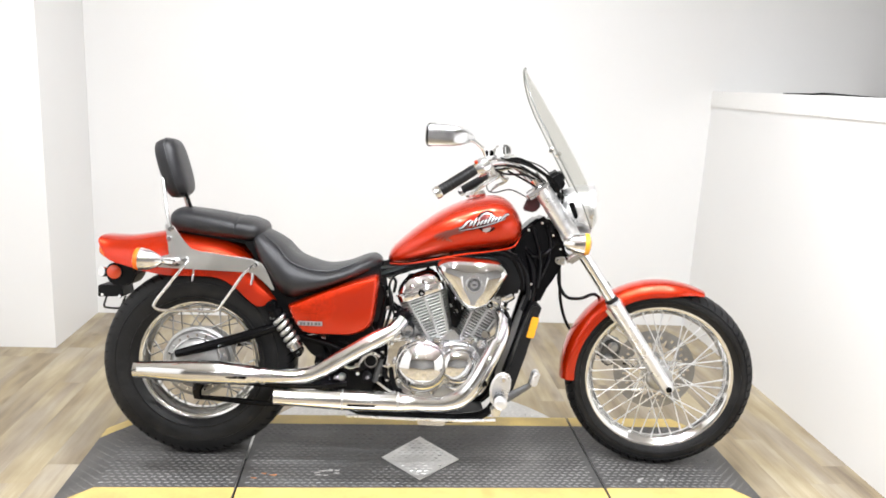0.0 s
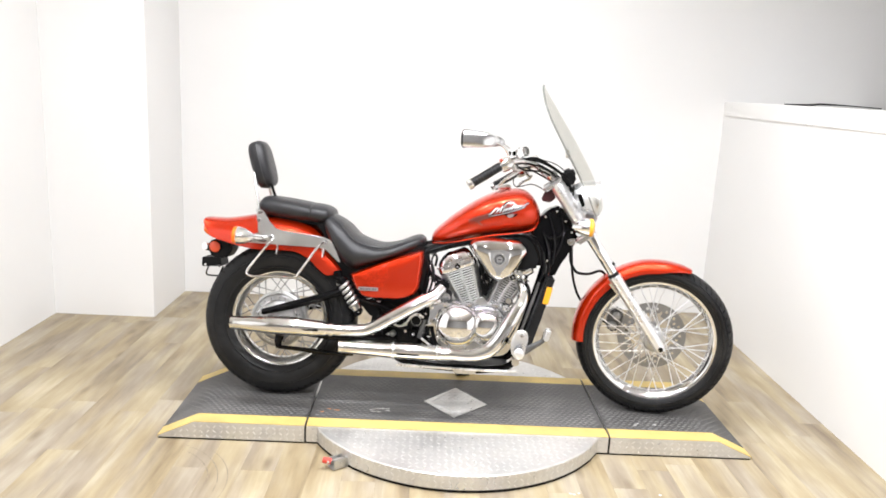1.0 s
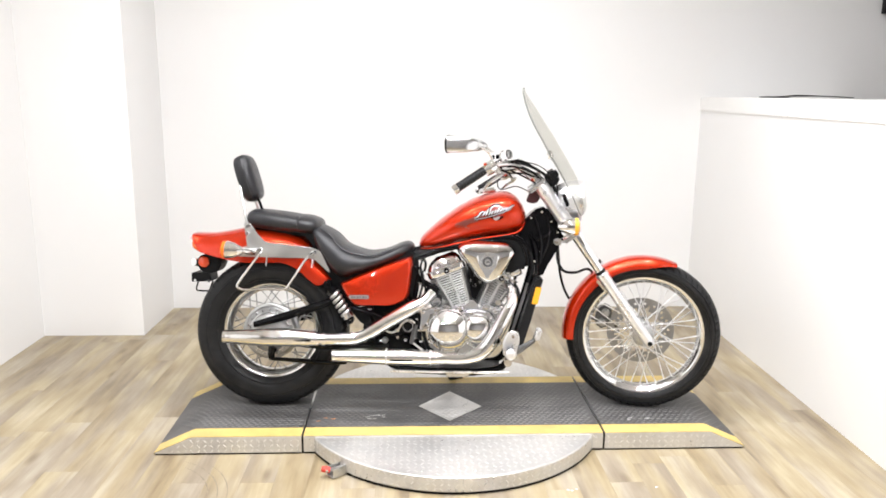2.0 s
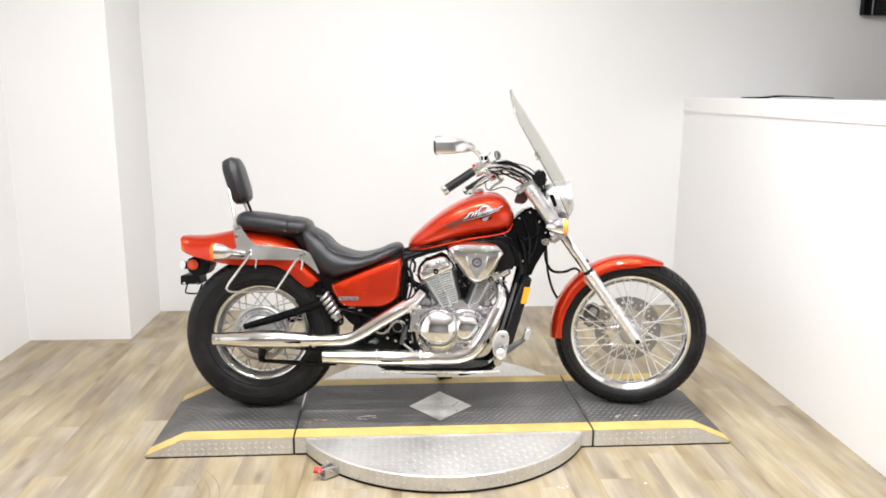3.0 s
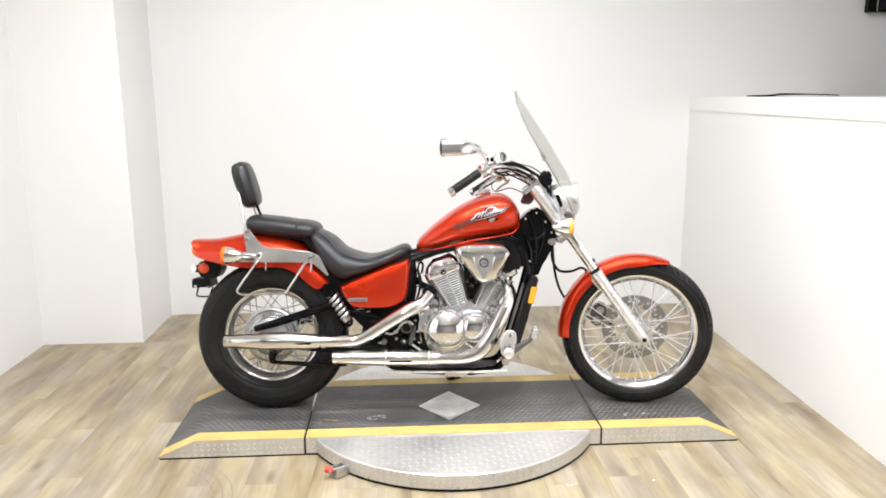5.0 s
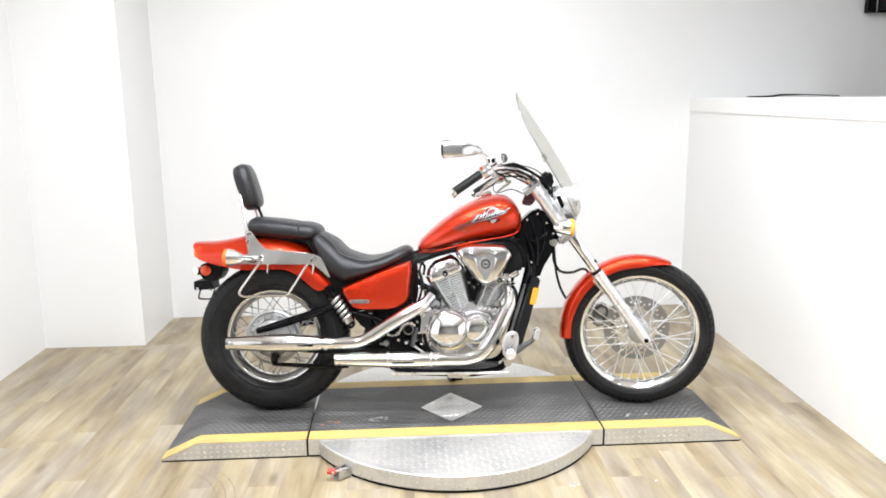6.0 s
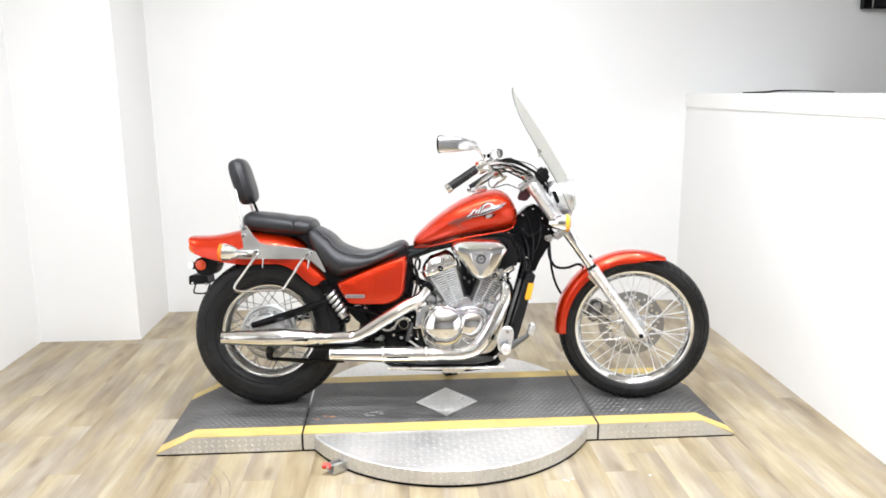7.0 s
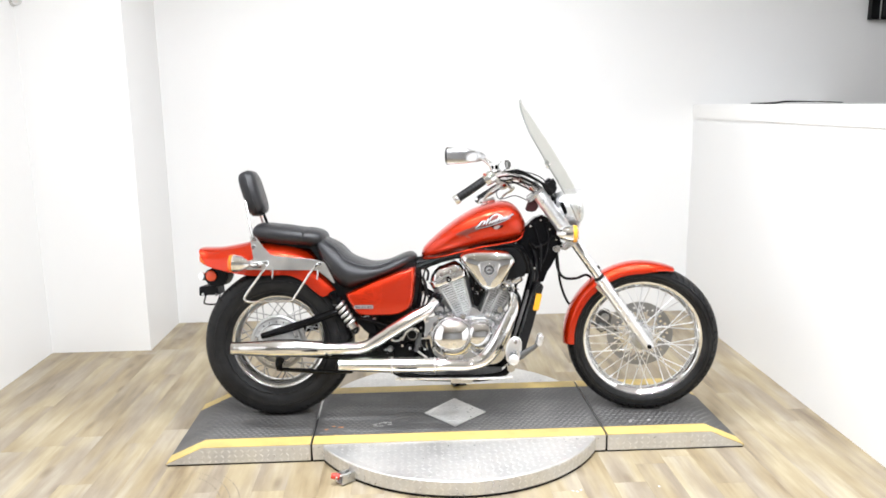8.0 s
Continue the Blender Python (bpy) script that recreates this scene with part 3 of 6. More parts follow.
def wheel(name, cx, cz, radius, half, rim_r, rim_half, count, hub_prof, hub_r, hub_half, label, maker, cross, wire):
    c = Vector((cx, 0, cz))
    hub = maker(name, lathe(bmesh.new(), hub_prof, c, (0, 1, 0), 48), CAST, bike, label)
    bead, crown = rim_r - 0.004, radius
    side = [(bead, rim_half), (bead + 0.012, rim_half + 0.006), (bead + 0.030, half - 0.002), ((bead + crown) / 2 + 0.008, half), (crown - 0.028, half - 0.005),
            (crown - 0.012, half * 0.78), (crown - 0.003, half * 0.42), (crown, 0.0)]
    prof = [(r, -o) for r, o in side] + [(r, o) for r, o in side[-2::-1]]
    prof += [(bead - 0.002, rim_half * 0.6), (bead - 0.002, -rim_half * 0.6)]
    part("tyre", lathe(bmesh.new(), prof, c, (0, 1, 0), 96, True), RUBBER, hub, "black road tyre with worn sidewalls", 60)
    edge = [(rim_r + 0.004, rim_half + 0.004), (rim_r - 0.004, rim_half + 0.003), (rim_r - 0.010, rim_half - 0.004), (rim_r - 0.014, rim_half * 0.7), (rim_r - 0.024, rim_half * 0.35), (rim_r - 0.026, 0)]
    prof = [(r, -o) for r, o in edge] + [(r, o) for r, o in edge[-2::-1]]
    prof += [(rim_r + 0.001, rim_half - 0.001), (rim_r - 0.012, 0), (rim_r + 0.001, -rim_half + 0.001)]
    part("rim", lathe(bmesh.new(), prof, c, (0, 1, 0), 96, True), MUFFLER, hub, "polished chrome rim", 50)
    # spokes cross one another in two layers on each side
    meshes = []
    for lean in (-1, 1):
        for s in (-1, 1):
            a = radians(cross) * lean
            p0 = Vector((hub_r * math.sin(a), s * hub_half, hub_r * math.cos(a)))
            p1 = Vector((0, s * 0.007, rim_r - 0.022))
            bm = tube(bmesh.new(), [p0, p1], 0.0022, 6)
            tube(bm, [p1 - (p1 - p0).normalized() * 0.018, p1 + (p1 - p0).normalized() * 0.002], 0.0033, 6)
            meshes.append(mesh_of("spoke", bm, wire))
    for k in range(count):
        ob = new("spoke", meshes[k % 4])
        ob.parent = hub
        ob.matrix_basis = Matrix.Translation(c) @ pose(0, 0, 0, 0, 360 * k / count, 0)
    return hub, c


FR, RR, AXLE = 0.333, 0.334, 0.329
front_hub = [(0.0, -0.062), (0.016, -0.062), (0.02, -0.05), (0.040, -0.046), (0.046, -0.040), (0.046, -0.034), (0.030, -0.028), (0.028, 0.028), (0.046, 0.034), (0.050, 0.046), (0.02, 0.05), (0.016, 0.062), (0.0, 0.062)]
fw, fc = wheel("front_wheel", 0.813, AXLE, FR, 0.050, 0.256, 0.030, 40, front_hub, 0.044, 0.038, "chrome wire-spoked front wheel", front_part, 64, BRIGHT)
# brake disc with slots, on the far side
bm = bmesh.new()
N = 72
for y in (0.056, 0.061):
    grid = [[bm.verts.new((fc.x + r * math.cos(2 * math.pi * k / N), y, fc.z + r * math.sin(2 * math.pi * k / N))) for k in range(N)] for r in (0.092, 0.104, 0.116, 0.128, 0.148)]
    for i in range(4):
        for k in range(N):
            if not (i in (1, 2) and (k + 2 * i) % 4 == 0 or i == 0 and k % 6 in (2, 3)):
                bm.faces.new((grid[i][k], grid[i][(k + 1) % N], grid[i + 1][(k + 1) % N], grid[i + 1][k]))
brake = part("brake_disc", bm, ROTOR, fw, "drilled steel brake disc")
bm = bmesh.new()
for k in range(5):
    m = Matrix.Translation(fc) @ pose(0, 0, 0, 0, 72 * k, 0)
    box(bm, (-0.016, 0.046, 0.03), (0.016, 0.054, 0.104), 0.003, m)
part("disc_carrier", bm, ALLOY, fw)
bm = slab(bmesh.new(), [(0.614, 0.352), (0.626, 0.336), (0.652, 0.330), (0.668, 0.350), (0.686, 0.392), (0.684, 0.424), (0.668, 0.440), (0.640, 0.438), (0.622, 0.418), (0.610, 0.384)], 0.045, 0.095, 0.008)
caliper = front_part("brake_caliper", bm, DARKCAST, bike, "dark cast front brake caliper")
for x, z in ((0.640, 0.362), (0.655, 0.408)):
    part("caliper_piston", lathe(bmesh.new(), [(0, -0.016), (0.012, -0.015), (0.018, -0.008), (0.019, 0.004), (0, 0.004)], (x, 0.040, z), (0, 1, 0), 20), CAST, caliper, "round piston housing")
part("caliper_bolt", lathe(bmesh.new(), [(0, 0), (0.008, 0), (0.008, 0.01), (0, 0.01)], (0.6484, 0.03, 0.4154), (0, 1, 0), 8), CHROME, caliper)

rear_hub = [(0.0, -0.124), (0.018, -0.124), (0.020, -0.112), (0.040, -0.110), (0.060, -0.106), (0.078, -0.098), (0.084, -0.090), (0.087, -0.084), (0.106, -0.082), (0.110, -0.078), (0.113, -0.066), (0.122, -0.062), (0.123, -0.054), (0.116, -0.048), (0.108, -0.046), (0.075, -0.040), (0.05, -0.02), (0.05, 0.03), (0.085, 0.04), (0.085, 0.05), (0.03, 0.055), (0.02, 0.10), (0.0, 0.10)]
rw, rc = wheel("rear_wheel", -0.817, AXLE, RR, 0.080, 0.204, 0.046, 40, rear_hub, 0.095, 0.046, "chrome wire-spoked rear wheel with drum brake", part, 38, ROTOR)
boss = mesh_of("drum_boss", lathe(bmesh.new(), [(0, -0.006), (0.0035, -0.006), (0.0055, -0.003), (0.006, 0.002), (0, 0.002)], (0, 0, 0), (0, 1, 0), 8), CHROME)
for k in range(20):
    ob = new("drum_boss", boss)
    ob.parent = rw
    ob.location = rc + Vector((0.0965 * math.cos(radians(18 * k)), -0.083, 0.0965 * math.sin(radians(18 * k))))
part("drum_plate_rim", lathe(bmesh.new(), [(0.0855, -0.090), (0.0885, -0.0895), (0.0895, -0.083), (0.0855, -0.083)], rc, (0, 1, 0), 48, True), CHROME, rw, "polished rim of the brake plate")
part("axle_nut", lathe(bmesh.new(), [(0, -0.136), (0.014, -0.136), (0.016, -0.13), (0.016, -0.118), (0, -0.118)], rc, (0, 1, 0), 6), CHROME, rw)
part("sprocket", lathe(bmesh.new(), [(0.05, 0.066), (0.098, 0.066), (0.098, 0.072), (0.05, 0.072)], rc, (0, 1, 0), 44, True), STEEL, rw)

# raised sidewall rings on both tyres; black tubes paint the tread sipes' shade
for owner, c, r, half, bead in ((fw, fc, FR, 0.05, 0.252), (rw, rc, RR, 0.08, 0.200)):
    for s in (-1, 1):
        for q, o in ((bead + 0.030, half - 0.0005), ((bead + r) / 2 + 0.012, half + 0.0003)):
            part("sidewall_ring", lathe(bmesh.new(), [(q - 0.0022, s * (o - 0.002)), (q - 0.001, s * (o + 0.0014)), (q + 0.001, s * (o + 0.0014)), (q + 0.0022, s * (o - 0.002))], c, (0, 1, 0), 72, True), RUBBER, owner)
for owner, c, r, half in ((fw, fc, FR, 0.05), (rw, rc, RR, 0.08)):
    bm = bmesh.new()
    for k in range(64):
        for s in (-1, 1):
            m = Matrix.Translation(c) @ pose(0, 0, 0, 0, 360 * (k + (0.5 if s > 0 else 0)) / 64, 0)
            tube(bm, [m @ Vector((0.000, s * half * 0.10, r - 0.0024)), m @ Vector((0.007, s * half * 0.42, r - 0.0052)), m @ Vector((0.019, s * half * 0.77, r - 0.0138)), m @ Vector((0.026, s * half * 0.925, r - 0.0278))], [0.0027, 0.0027, 0.0020, 0.0012], 6, 3)
    tagged(part("groove_strip", bm, BLACK, owner, "black tubes drawing the shaded tread grooves"), kind="stuff")

# ---- fenders ----
def shell(bm, stations, seg=16, thick=0.003, flat=2.6):
    """A fender: stations of (centre of the arch, its up, half width, depth of the skirt)."""
    rings = []
    for c, up, hw, deep in stations:
        outer, inner = [], []
        for k in range(seg + 1):
            a = math.pi * k / seg
            ca, sa = math.cos(a), math.sin(a)
            across, rise = math.copysign(abs(ca) ** (2 / flat), ca), abs(sa) ** (2 / flat)
            outer.append(c + Vector((0, across * hw, 0)) + up * (rise * deep - deep))
            inner.append(c + Vector((0, across * (hw - thick), 0)) + up * (rise * (deep - thick) - deep))
        rings.append(outer + inner[::-1])
    return loft(bm, rings)


st = []
for k in range(25):
    a = radians(184 - 116 * k / 24)
    up = Vector((math.cos(a), 0, math.sin(a)))
    t = k / 24
    taper = 1 - 0.30 * max(0, t - 0.88) / 0.12
    st.append((fc + up * (0.353 - 0.006 * max(0, t - 0.7) / 0.3), up, 0.066 * taper, 0.050 * (1 - 0.72 * max(0, t - 0.80) / 0.20)))
front_fender = front_part("front_fender", shell(bmesh.new(), st), PAINT, bike, "glossy orange-red front fender")
for y in (-0.074, 0.070):
    part("fender_bracket", slab(bmesh.new(), [(0.5997, 0.5713), (0.6344, 0.5314), (0.676, 0.5563), (0.642, 0.6214)], y, y + 0.005, 0.001), CHROME, front_fender)

UP = Vector((0, 0, 1))
rows = [(-1.150, 0.756, 0.088, 0.022), (-1.135, 0.756, 0.092, 0.050), (-1.112, 0.756, 0.097, 0.080), (-1.056, 0.758, 0.104, 0.098), (-0.985, 0.770, 0.110, 0.127), (-0.913, 0.784, 0.114, 0.150), (-0.831, 0.784, 0.116, 0.149), (-0.748, 0.772, 0.116, 0.139),
        (-0.686, 0.748, 0.116, 0.145), (-0.644, 0.716, 0.116, 0.151), (-0.608, 0.672, 0.114, 0.132), (-0.577, 0.628, 0.108, 0.081), (-0.550, 0.574, 0.10, 0.020)]
path = spline([(a, b, 0) for a, b, _, _ in rows], 4)
size = spline([(c, d, 0) for _, _, c, d in rows], 4)
st = [(Vector((p.x, 0, p.y)), UP, q.x, q.y) for p, q in zip(path, size)]
rear_fender = part("rear_fender", shell(bmesh.new(), st, thick=0.004), PAINT, bike, "glossy orange-red rear fender")
part("inner_fender", tube(bmesh.new(), [rc + Vector((0.365 * math.cos(radians(a)), 0, 0.365 * math.sin(radians(a)))) for a in range(20, 100, 10)], 0.012), BLACK, rear_fender)
bm = body(bmesh.new(), [(-1.158, 0.690, 0.728, 0.060), (-1.150, 0.680, 0.731, 0.078), (-1.128, 0.668, 0.728, 0.086), (-1.105, 0.664, 0.722, 0.084)], 3)
part("tail_light", bm, ORANGE, rear_fender, "amber-orange tail lamp lens")

# ---- tank, seats and covers ----
tank_rows = [(-0.1749, 0.7065, 0.7261, 0.020), (-0.1626, 0.6962, 0.7511, 0.062), (-0.1267, 0.6972, 0.7877, 0.092), (-0.0753, 0.7079, 0.8327, 0.116), (0.0021, 0.7261, 0.8882, 0.136), (0.0744, 0.7402, 0.9258, 0.147),
             (0.1468, 0.7528, 0.9462, 0.152), (0.1986, 0.7603, 0.9494, 0.148), (0.2347, 0.7695, 0.9363, 0.138), (0.2624, 0.7816, 0.9062, 0.118), (0.2788, 0.8052, 0.8745, 0.086), (0.2849, 0.8313, 0.8538, 0.03)]
tank = part("fuel_tank", body(bmesh.new(), tank_rows, 6, 40, 2.25), PAINT, bike, "glossy orange-red teardrop fuel tank", 60)
bm = tube(bmesh.new(), [(-0.1677, -0.055, 0.6996), (-0.1215, -0.088, 0.7025), (-0.0495, -0.115, 0.7182), (0.0638, -0.133, 0.7463), (0.1669, -0.136, 0.7632), (0.2443, -0.118, 0.7787), (0.2724, -0.085, 0.8072), (0.2789, -0.062, 0.8407)], 0.0028, 8)
part("tank_seam", bm, PAINT, tank, "rolled lower seam of the tank")
bm = lathe(bmesh.new(), [(0.0, 0.0), (0.036, 0.0), (0.038, 0.008), (0.032, 0.020), (0.012, 0.024), (0.0, 0.024)], (0.1215, 0.0, 0.9417), (-0.15, 0, 1), 32)
part("filler_cap", bm, CHROME, tank, "chrome filler cap")


def on_tank(x, z):
    """The y of the tank's right flank at (x, z)."""
    xs = [s[0] for s in tank_rows]
    lo, hi, hw = (float(np.interp(x, xs, [s[i] for s in tank_rows])) for i in (1, 2, 3))
    t = min(abs((z - (lo + hi) / 2) / ((hi - lo) / 2)), 0.99)
    return -hw * (1 - t ** 2.25) ** (1 / 2.25)


def decal(outline, lift=0.0012, n=3, closed_smooth=False):
    """A thin badge laid on the tank's right flank; outline in (x, z)."""
    bm = bmesh.new()
    pts = spline([(x, 0, z) for x, z in outline], n, True) if closed_smooth else [Vector((x, 0, z)) for x, z in outline]
    f = bm.faces.new([bm.verts.new((p.x, 0, p.z)) for p in pts])
    bmesh.ops.triangulate(bm, faces=[f])
    bmesh.ops.subdivide_edges(bm, edges=bm.edges, cuts=3, use_grid_fill=True)
    for v in bm.verts:
        v.co.y = on_tank(v.co.x, v.co.z) - lift
    top = list(bm.faces)
    ret = bmesh.ops.extrude_face_region(bm, geom=top)
    for g in ret["geom"]:
        if isinstance(g, bmesh.types.BMVert):
            g.co.y += lift * 0.9
    return bm


def arc(cx, cz, r0, r1, a0, a1, n=14):
    out = [(cx + r1 * math.cos(radians(a0 + (a1 - a0) * k / n)), cz + r1 * math.sin(radians(a0 + (a1 - a0) * k / n))) for k in range(n + 1)]
    return out + [(cx + r0 * math.cos(radians(a1 - (a1 - a0) * k / n)), cz + r0 * math.sin(radians(a1 - (a1 - a0) * k / n))) for k in range(n + 1)]


def stroke(pts, w, n=5):
    """The outline of a tapered pen stroke through pts in (x, z); w: its half width in the middle."""
    p = spline([(x, 0, z) for x, z in pts], n)
    a, b = [], []
    for k, q in enumerate(p):
        d = p[min(k + 1, len(p) - 1)] - p[max(k - 1, 0)]
        d.normalize()
        h = w * (0.35 + 0.65 * math.sin(math.pi * (k + 0.6) / (len(p) + 0.2)))
        side_ = Vector((-d.z, 0, d.x)) * h
        a.append(((q + side_).x, (q + side_).z))
        b.append(((q - side_).x, (q - side_).z))
    return a + b[::-1]


for k in range(6):
    part("graphic", decal(stroke([(0.105 - 0.006 * k, 0.852 - 0.0055 * k), (0.040 - 0.004 * k, 0.833 - 0.0050 * k), (-0.045 + 0.017 * k, 0.795 - 0.0010 * k)], 0.0030), 0.0006 + 0.0001 * k), DARKGREY, tank, "smoky dark fading streak")
part("badge_field", decal(arc(0.1533, 0.8625, 0.001, 0.0265, 0, 360, 30)[:-1], 0.0008), MAROON, tank, "dark red round badge field")
part("badge_ring", decal(arc(0.1533, 0.8625, 0.031, 0.037, 8, 172), 0.0014), BLACK, tank, "black arched badge line")
part("badge_ring", decal(arc(0.1533, 0.8625, 0.0265, 0.031, -5, 185), 0.0014), SILVER, tank, "silver arched badge outline")
part("badge_tail", decal(arc(0.1533, 0.8625, 0.027, 0.034, 215, 325), 0.0014), BLACK, tank, "black badge foot")
part("badge_tail", decal([(0.138, 0.838), (0.166, 0.846), (0.164, 0.835), (0.152, 0.828), (0.142, 0.830)], 0.0018), SILVER, tank, "silver badge foot")
pen = [[(0.100, 0.866), (0.088, 0.860), (0.080, 0.850), (0.070, 0.840), (0.060, 0.836)], [(0.094, 0.846), (0.100, 0.856), (0.106, 0.865)], [(0.060, 0.829), (0.110, 0.840), (0.165, 0.857), (0.214, 0.876)],
       [(0.107, 0.846), (0.112, 0.860), (0.119, 0.877)], [(0.119, 0.848), (0.124, 0.858), (0.129, 0.8635)], [(0.130, 0.852), (0.135, 0.862), (0.140, 0.868)], [(0.142, 0.856), (0.147, 0.865), (0.151, 0.871)],
       [(0.153, 0.858), (0.160, 0.872), (0.168, 0.888)], [(0.166, 0.863), (0.171, 0.872), (0.176, 0.878)], [(0.178, 0.867), (0.182, 0.875), (0.187, 0.881)], [(0.189, 0.870), (0.194, 0.878), (0.199, 0.884)], [(0.200, 0.873), (0.208, 0.882), (0.220, 0.890), (0.228, 0.891)]]
for k, p in enumerate(pen):
    part("badge_stroke", decal(stroke(p, 0.0060 if k != 2 else 0.0044), 0.0021), BLACK, tank, "black edge of the badge stroke")
for k, p in enumerate(pen):
    part("badge_stroke", decal(stroke(p, 0.0031 if k != 2 else 0.0018), 0.0029), SILVER, tank, "silver slanted badge stroke")

seat_rows = [(-0.640, 0.755, 0.784, 0.06), (-0.622, 0.715, 0.801, 0.115), (-0.585, 0.645, 0.790, 0.146), (-0.535, 0.578, 0.762, 0.164), (-0.492, 0.562, 0.719, 0.172), (-0.440, 0.580, 0.695, 0.174), (-0.385, 0.600, 0.683, 0.168),
             (-0.320, 0.625, 0.693, 0.150), (-0.255, 0.650, 0.720, 0.120), (-0.222, 0.664, 0.727, 0.096), (-0.203, 0.678, 0.718, 0.07), (-0.195, 0.690, 0.706, 0.03)]
seat = part("front_seat", body(bmesh.new(), seat_rows, 6, 40, 2.35), VINYL, bike, "black vinyl rider seat, dished", 60)
bm = tube(bmesh.new(), [(-0.605, -0.088, 0.785), (-0.550, -0.120, 0.754), (-0.500, -0.138, 0.702), (-0.440, -0.140, 0.678), (-0.370, -0.130, 0.672), (-0.300, -0.108, 0.693), (-0.240, -0.07, 0.716)], 0.0030, 6)
part("piping", bm, VINYL, seat, "stitched seam along the seat")
rows = [(-0.918, 0.806, 0.832, 0.05), (-0.908, 0.786, 0.852, 0.092), (-0.878, 0.774, 0.862, 0.110), (-0.810, 0.766, 0.857, 0.122), (-0.740, 0.760, 0.848, 0.127), (-0.695, 0.757, 0.840, 0.129), (-0.688, 0.757, 0.836, 0.127), (-0.678, 0.755, 0.840, 0.129), (-0.640, 0.752, 0.834, 0.126), (-0.612, 0.764, 0.822, 0.11), (-0.598, 0.782, 0.806, 0.06)]
pillion = part("passenger_seat", body(bmesh.new(), rows, 6, 36, 2.45), VINYL, bike, "black vinyl passenger pad", 60)
part("piping", tube(bmesh.new(), [(-0.688, -0.124, 0.782), (-0.688, -0.122, 0.806), (-0.688, -0.104, 0.8225), (-0.688, -0.07, 0.8325), (-0.688, -0.02, 0.8360)], 0.0016, 6), VINYL, pillion, "cross seam of the pad")

bm = slab(bmesh.new(), [(-0.575, 0.640), (-0.48, 0.600), (-0.20, 0.690), (-0.19, 0.640), (-0.30, 0.585), (-0.47, 0.530), (-0.52, 0.545)], -0.105, 0.105, 0.006)
part("seat_base", bm, PLASTIC, seat, "black seat base")
bm = slab(bmesh.new(), [(-0.890, 0.790), (-0.640, 0.768), (-0.615, 0.760), (-0.625, 0.742), (-0.700, 0.752), (-0.880, 0.776)], -0.080, 0.080, 0.006)
slab(bm, [(-0.665, 0.757), (-0.600, 0.765), (-0.575, 0.660), (-0.598, 0.655), (-0.632, 0.715)], -0.100, 0.100, 0.004)
part("seat_base", bm, PLASTIC, pillion, "black seat base")

# backrest: cushion on a chrome hoop
lean = radians(16.5)
m = Matrix.Translation((-0.922, 0, 0.993)) @ Matrix.Rotation(-lean, 4, "Y")
bm = bmesh.new()
rings = []
for x, s in ((-0.037, 0.55), (-0.035, 0.80), (-0.028, 0.94), (-0.014, 1.0), (0.004, 1.0), (0.020, 0.95), (0.030, 0.85), (0.036, 0.66), (0.038, 0.40)):
    ring = []
    for k in range(36):
        a = 2 * math.pi * k / 36
        ca, sa = math.cos(a), math.sin(a)
        ring.append(m @ Vector((x, math.copysign(abs(ca) ** 0.62, ca) * 0.088 * s, math.copysign(abs(sa) ** 0.62, sa) * 0.103 * (0.25 + 0.75 * s))))
    rings.append(ring)
welt = [q + Vector((0.0015, 0, 0)) for q in rings[4]]
backrest = part("backrest", loft(bm, rings), VINYL, bike, "black vinyl passenger backrest pad", 70)
part("piping", tube(bmesh.new(), welt, 0.0028, 6, 1, False, True), VINYL, backrest, "piped edge of the pad")
pts = [(-0.899, -0.122, 0.785), (-0.912, -0.117, 0.845), (-0.926, -0.100, 0.905), (-0.946, -0.070, 0.975), (-0.960, -0.040, 1.02), (-0.964, 0, 1.026)]
part("backrest_hoop", tube(bmesh.new(), pts + [(x, -y, z) for x, y, z in pts[-2::-1]], 0.0055, 10), STEEL, backrest, "satin steel hoop")
part("backrest_stay", tube(bmesh.new(), [(-0.8800, -0.03, 0.9143), (-0.8567, -0.03, 0.8529)], 0.006), BLACK, backrest, "short black stay")

# fender struts
strut = [(-0.9125, 0.8073), (-0.8855, 0.8032), (-0.8725, 0.7839), (-0.8552, 0.7564), (-0.8276, 0.7281), (-0.8006, 0.721), (-0.7326, 0.7159), (-0.6243, 0.7028), (-0.5911, 0.6897), (-0.573, 0.6574), (-0.5484, 0.6012), (-0.5565, 0.6012), (-0.6129, 0.6534), (-0.6367, 0.6594),
         (-0.881, 0.6615), (-0.9786, 0.6635), (-0.981, 0.6735), (-0.9386, 0.6957), (-0.8968, 0.7058)]
for y in (-0.136, 0.130):
    s = part("fender_strut", slab(bmesh.new(), strut, y, y + 0.006, 0.0015), STEEL, bike, "polished steel side strut plate")
    for x, z in ((-0.8964, 0.7601), (-0.8428, 0.6913), (-0.6145, 0.6812), (-0.8933, 0.7926)):
        part("strut_bolt", lathe(bmesh.new(), [(0, -0.010), (0.007, -0.010), (0.010, -0.006), (0.011, 0.0), (0, 0.0)], (x, y, z), (0, 1, 0), 12), CHROME, s)
rail = part("saddlebag_rail", tube(bmesh.new(), [(-0.8356, -0.142, 0.6845), (-0.8426, -0.185, 0.6669), (-0.8879, -0.192, 0.6047), (-0.9251, -0.192, 0.5517), (-0.9183, -0.192, 0.5327), (-0.8855, -0.192, 0.5287), (-0.8059, -0.192, 0.5317), (-0.7303, -0.192, 0.5337), (-0.7044, -0.192, 0.5617), (-0.6401, -0.188, 0.6585), (-0.6198, -0.142, 0.6825)], 0.0052, 10), CHROME, bike, "bent chrome saddlebag support rail")
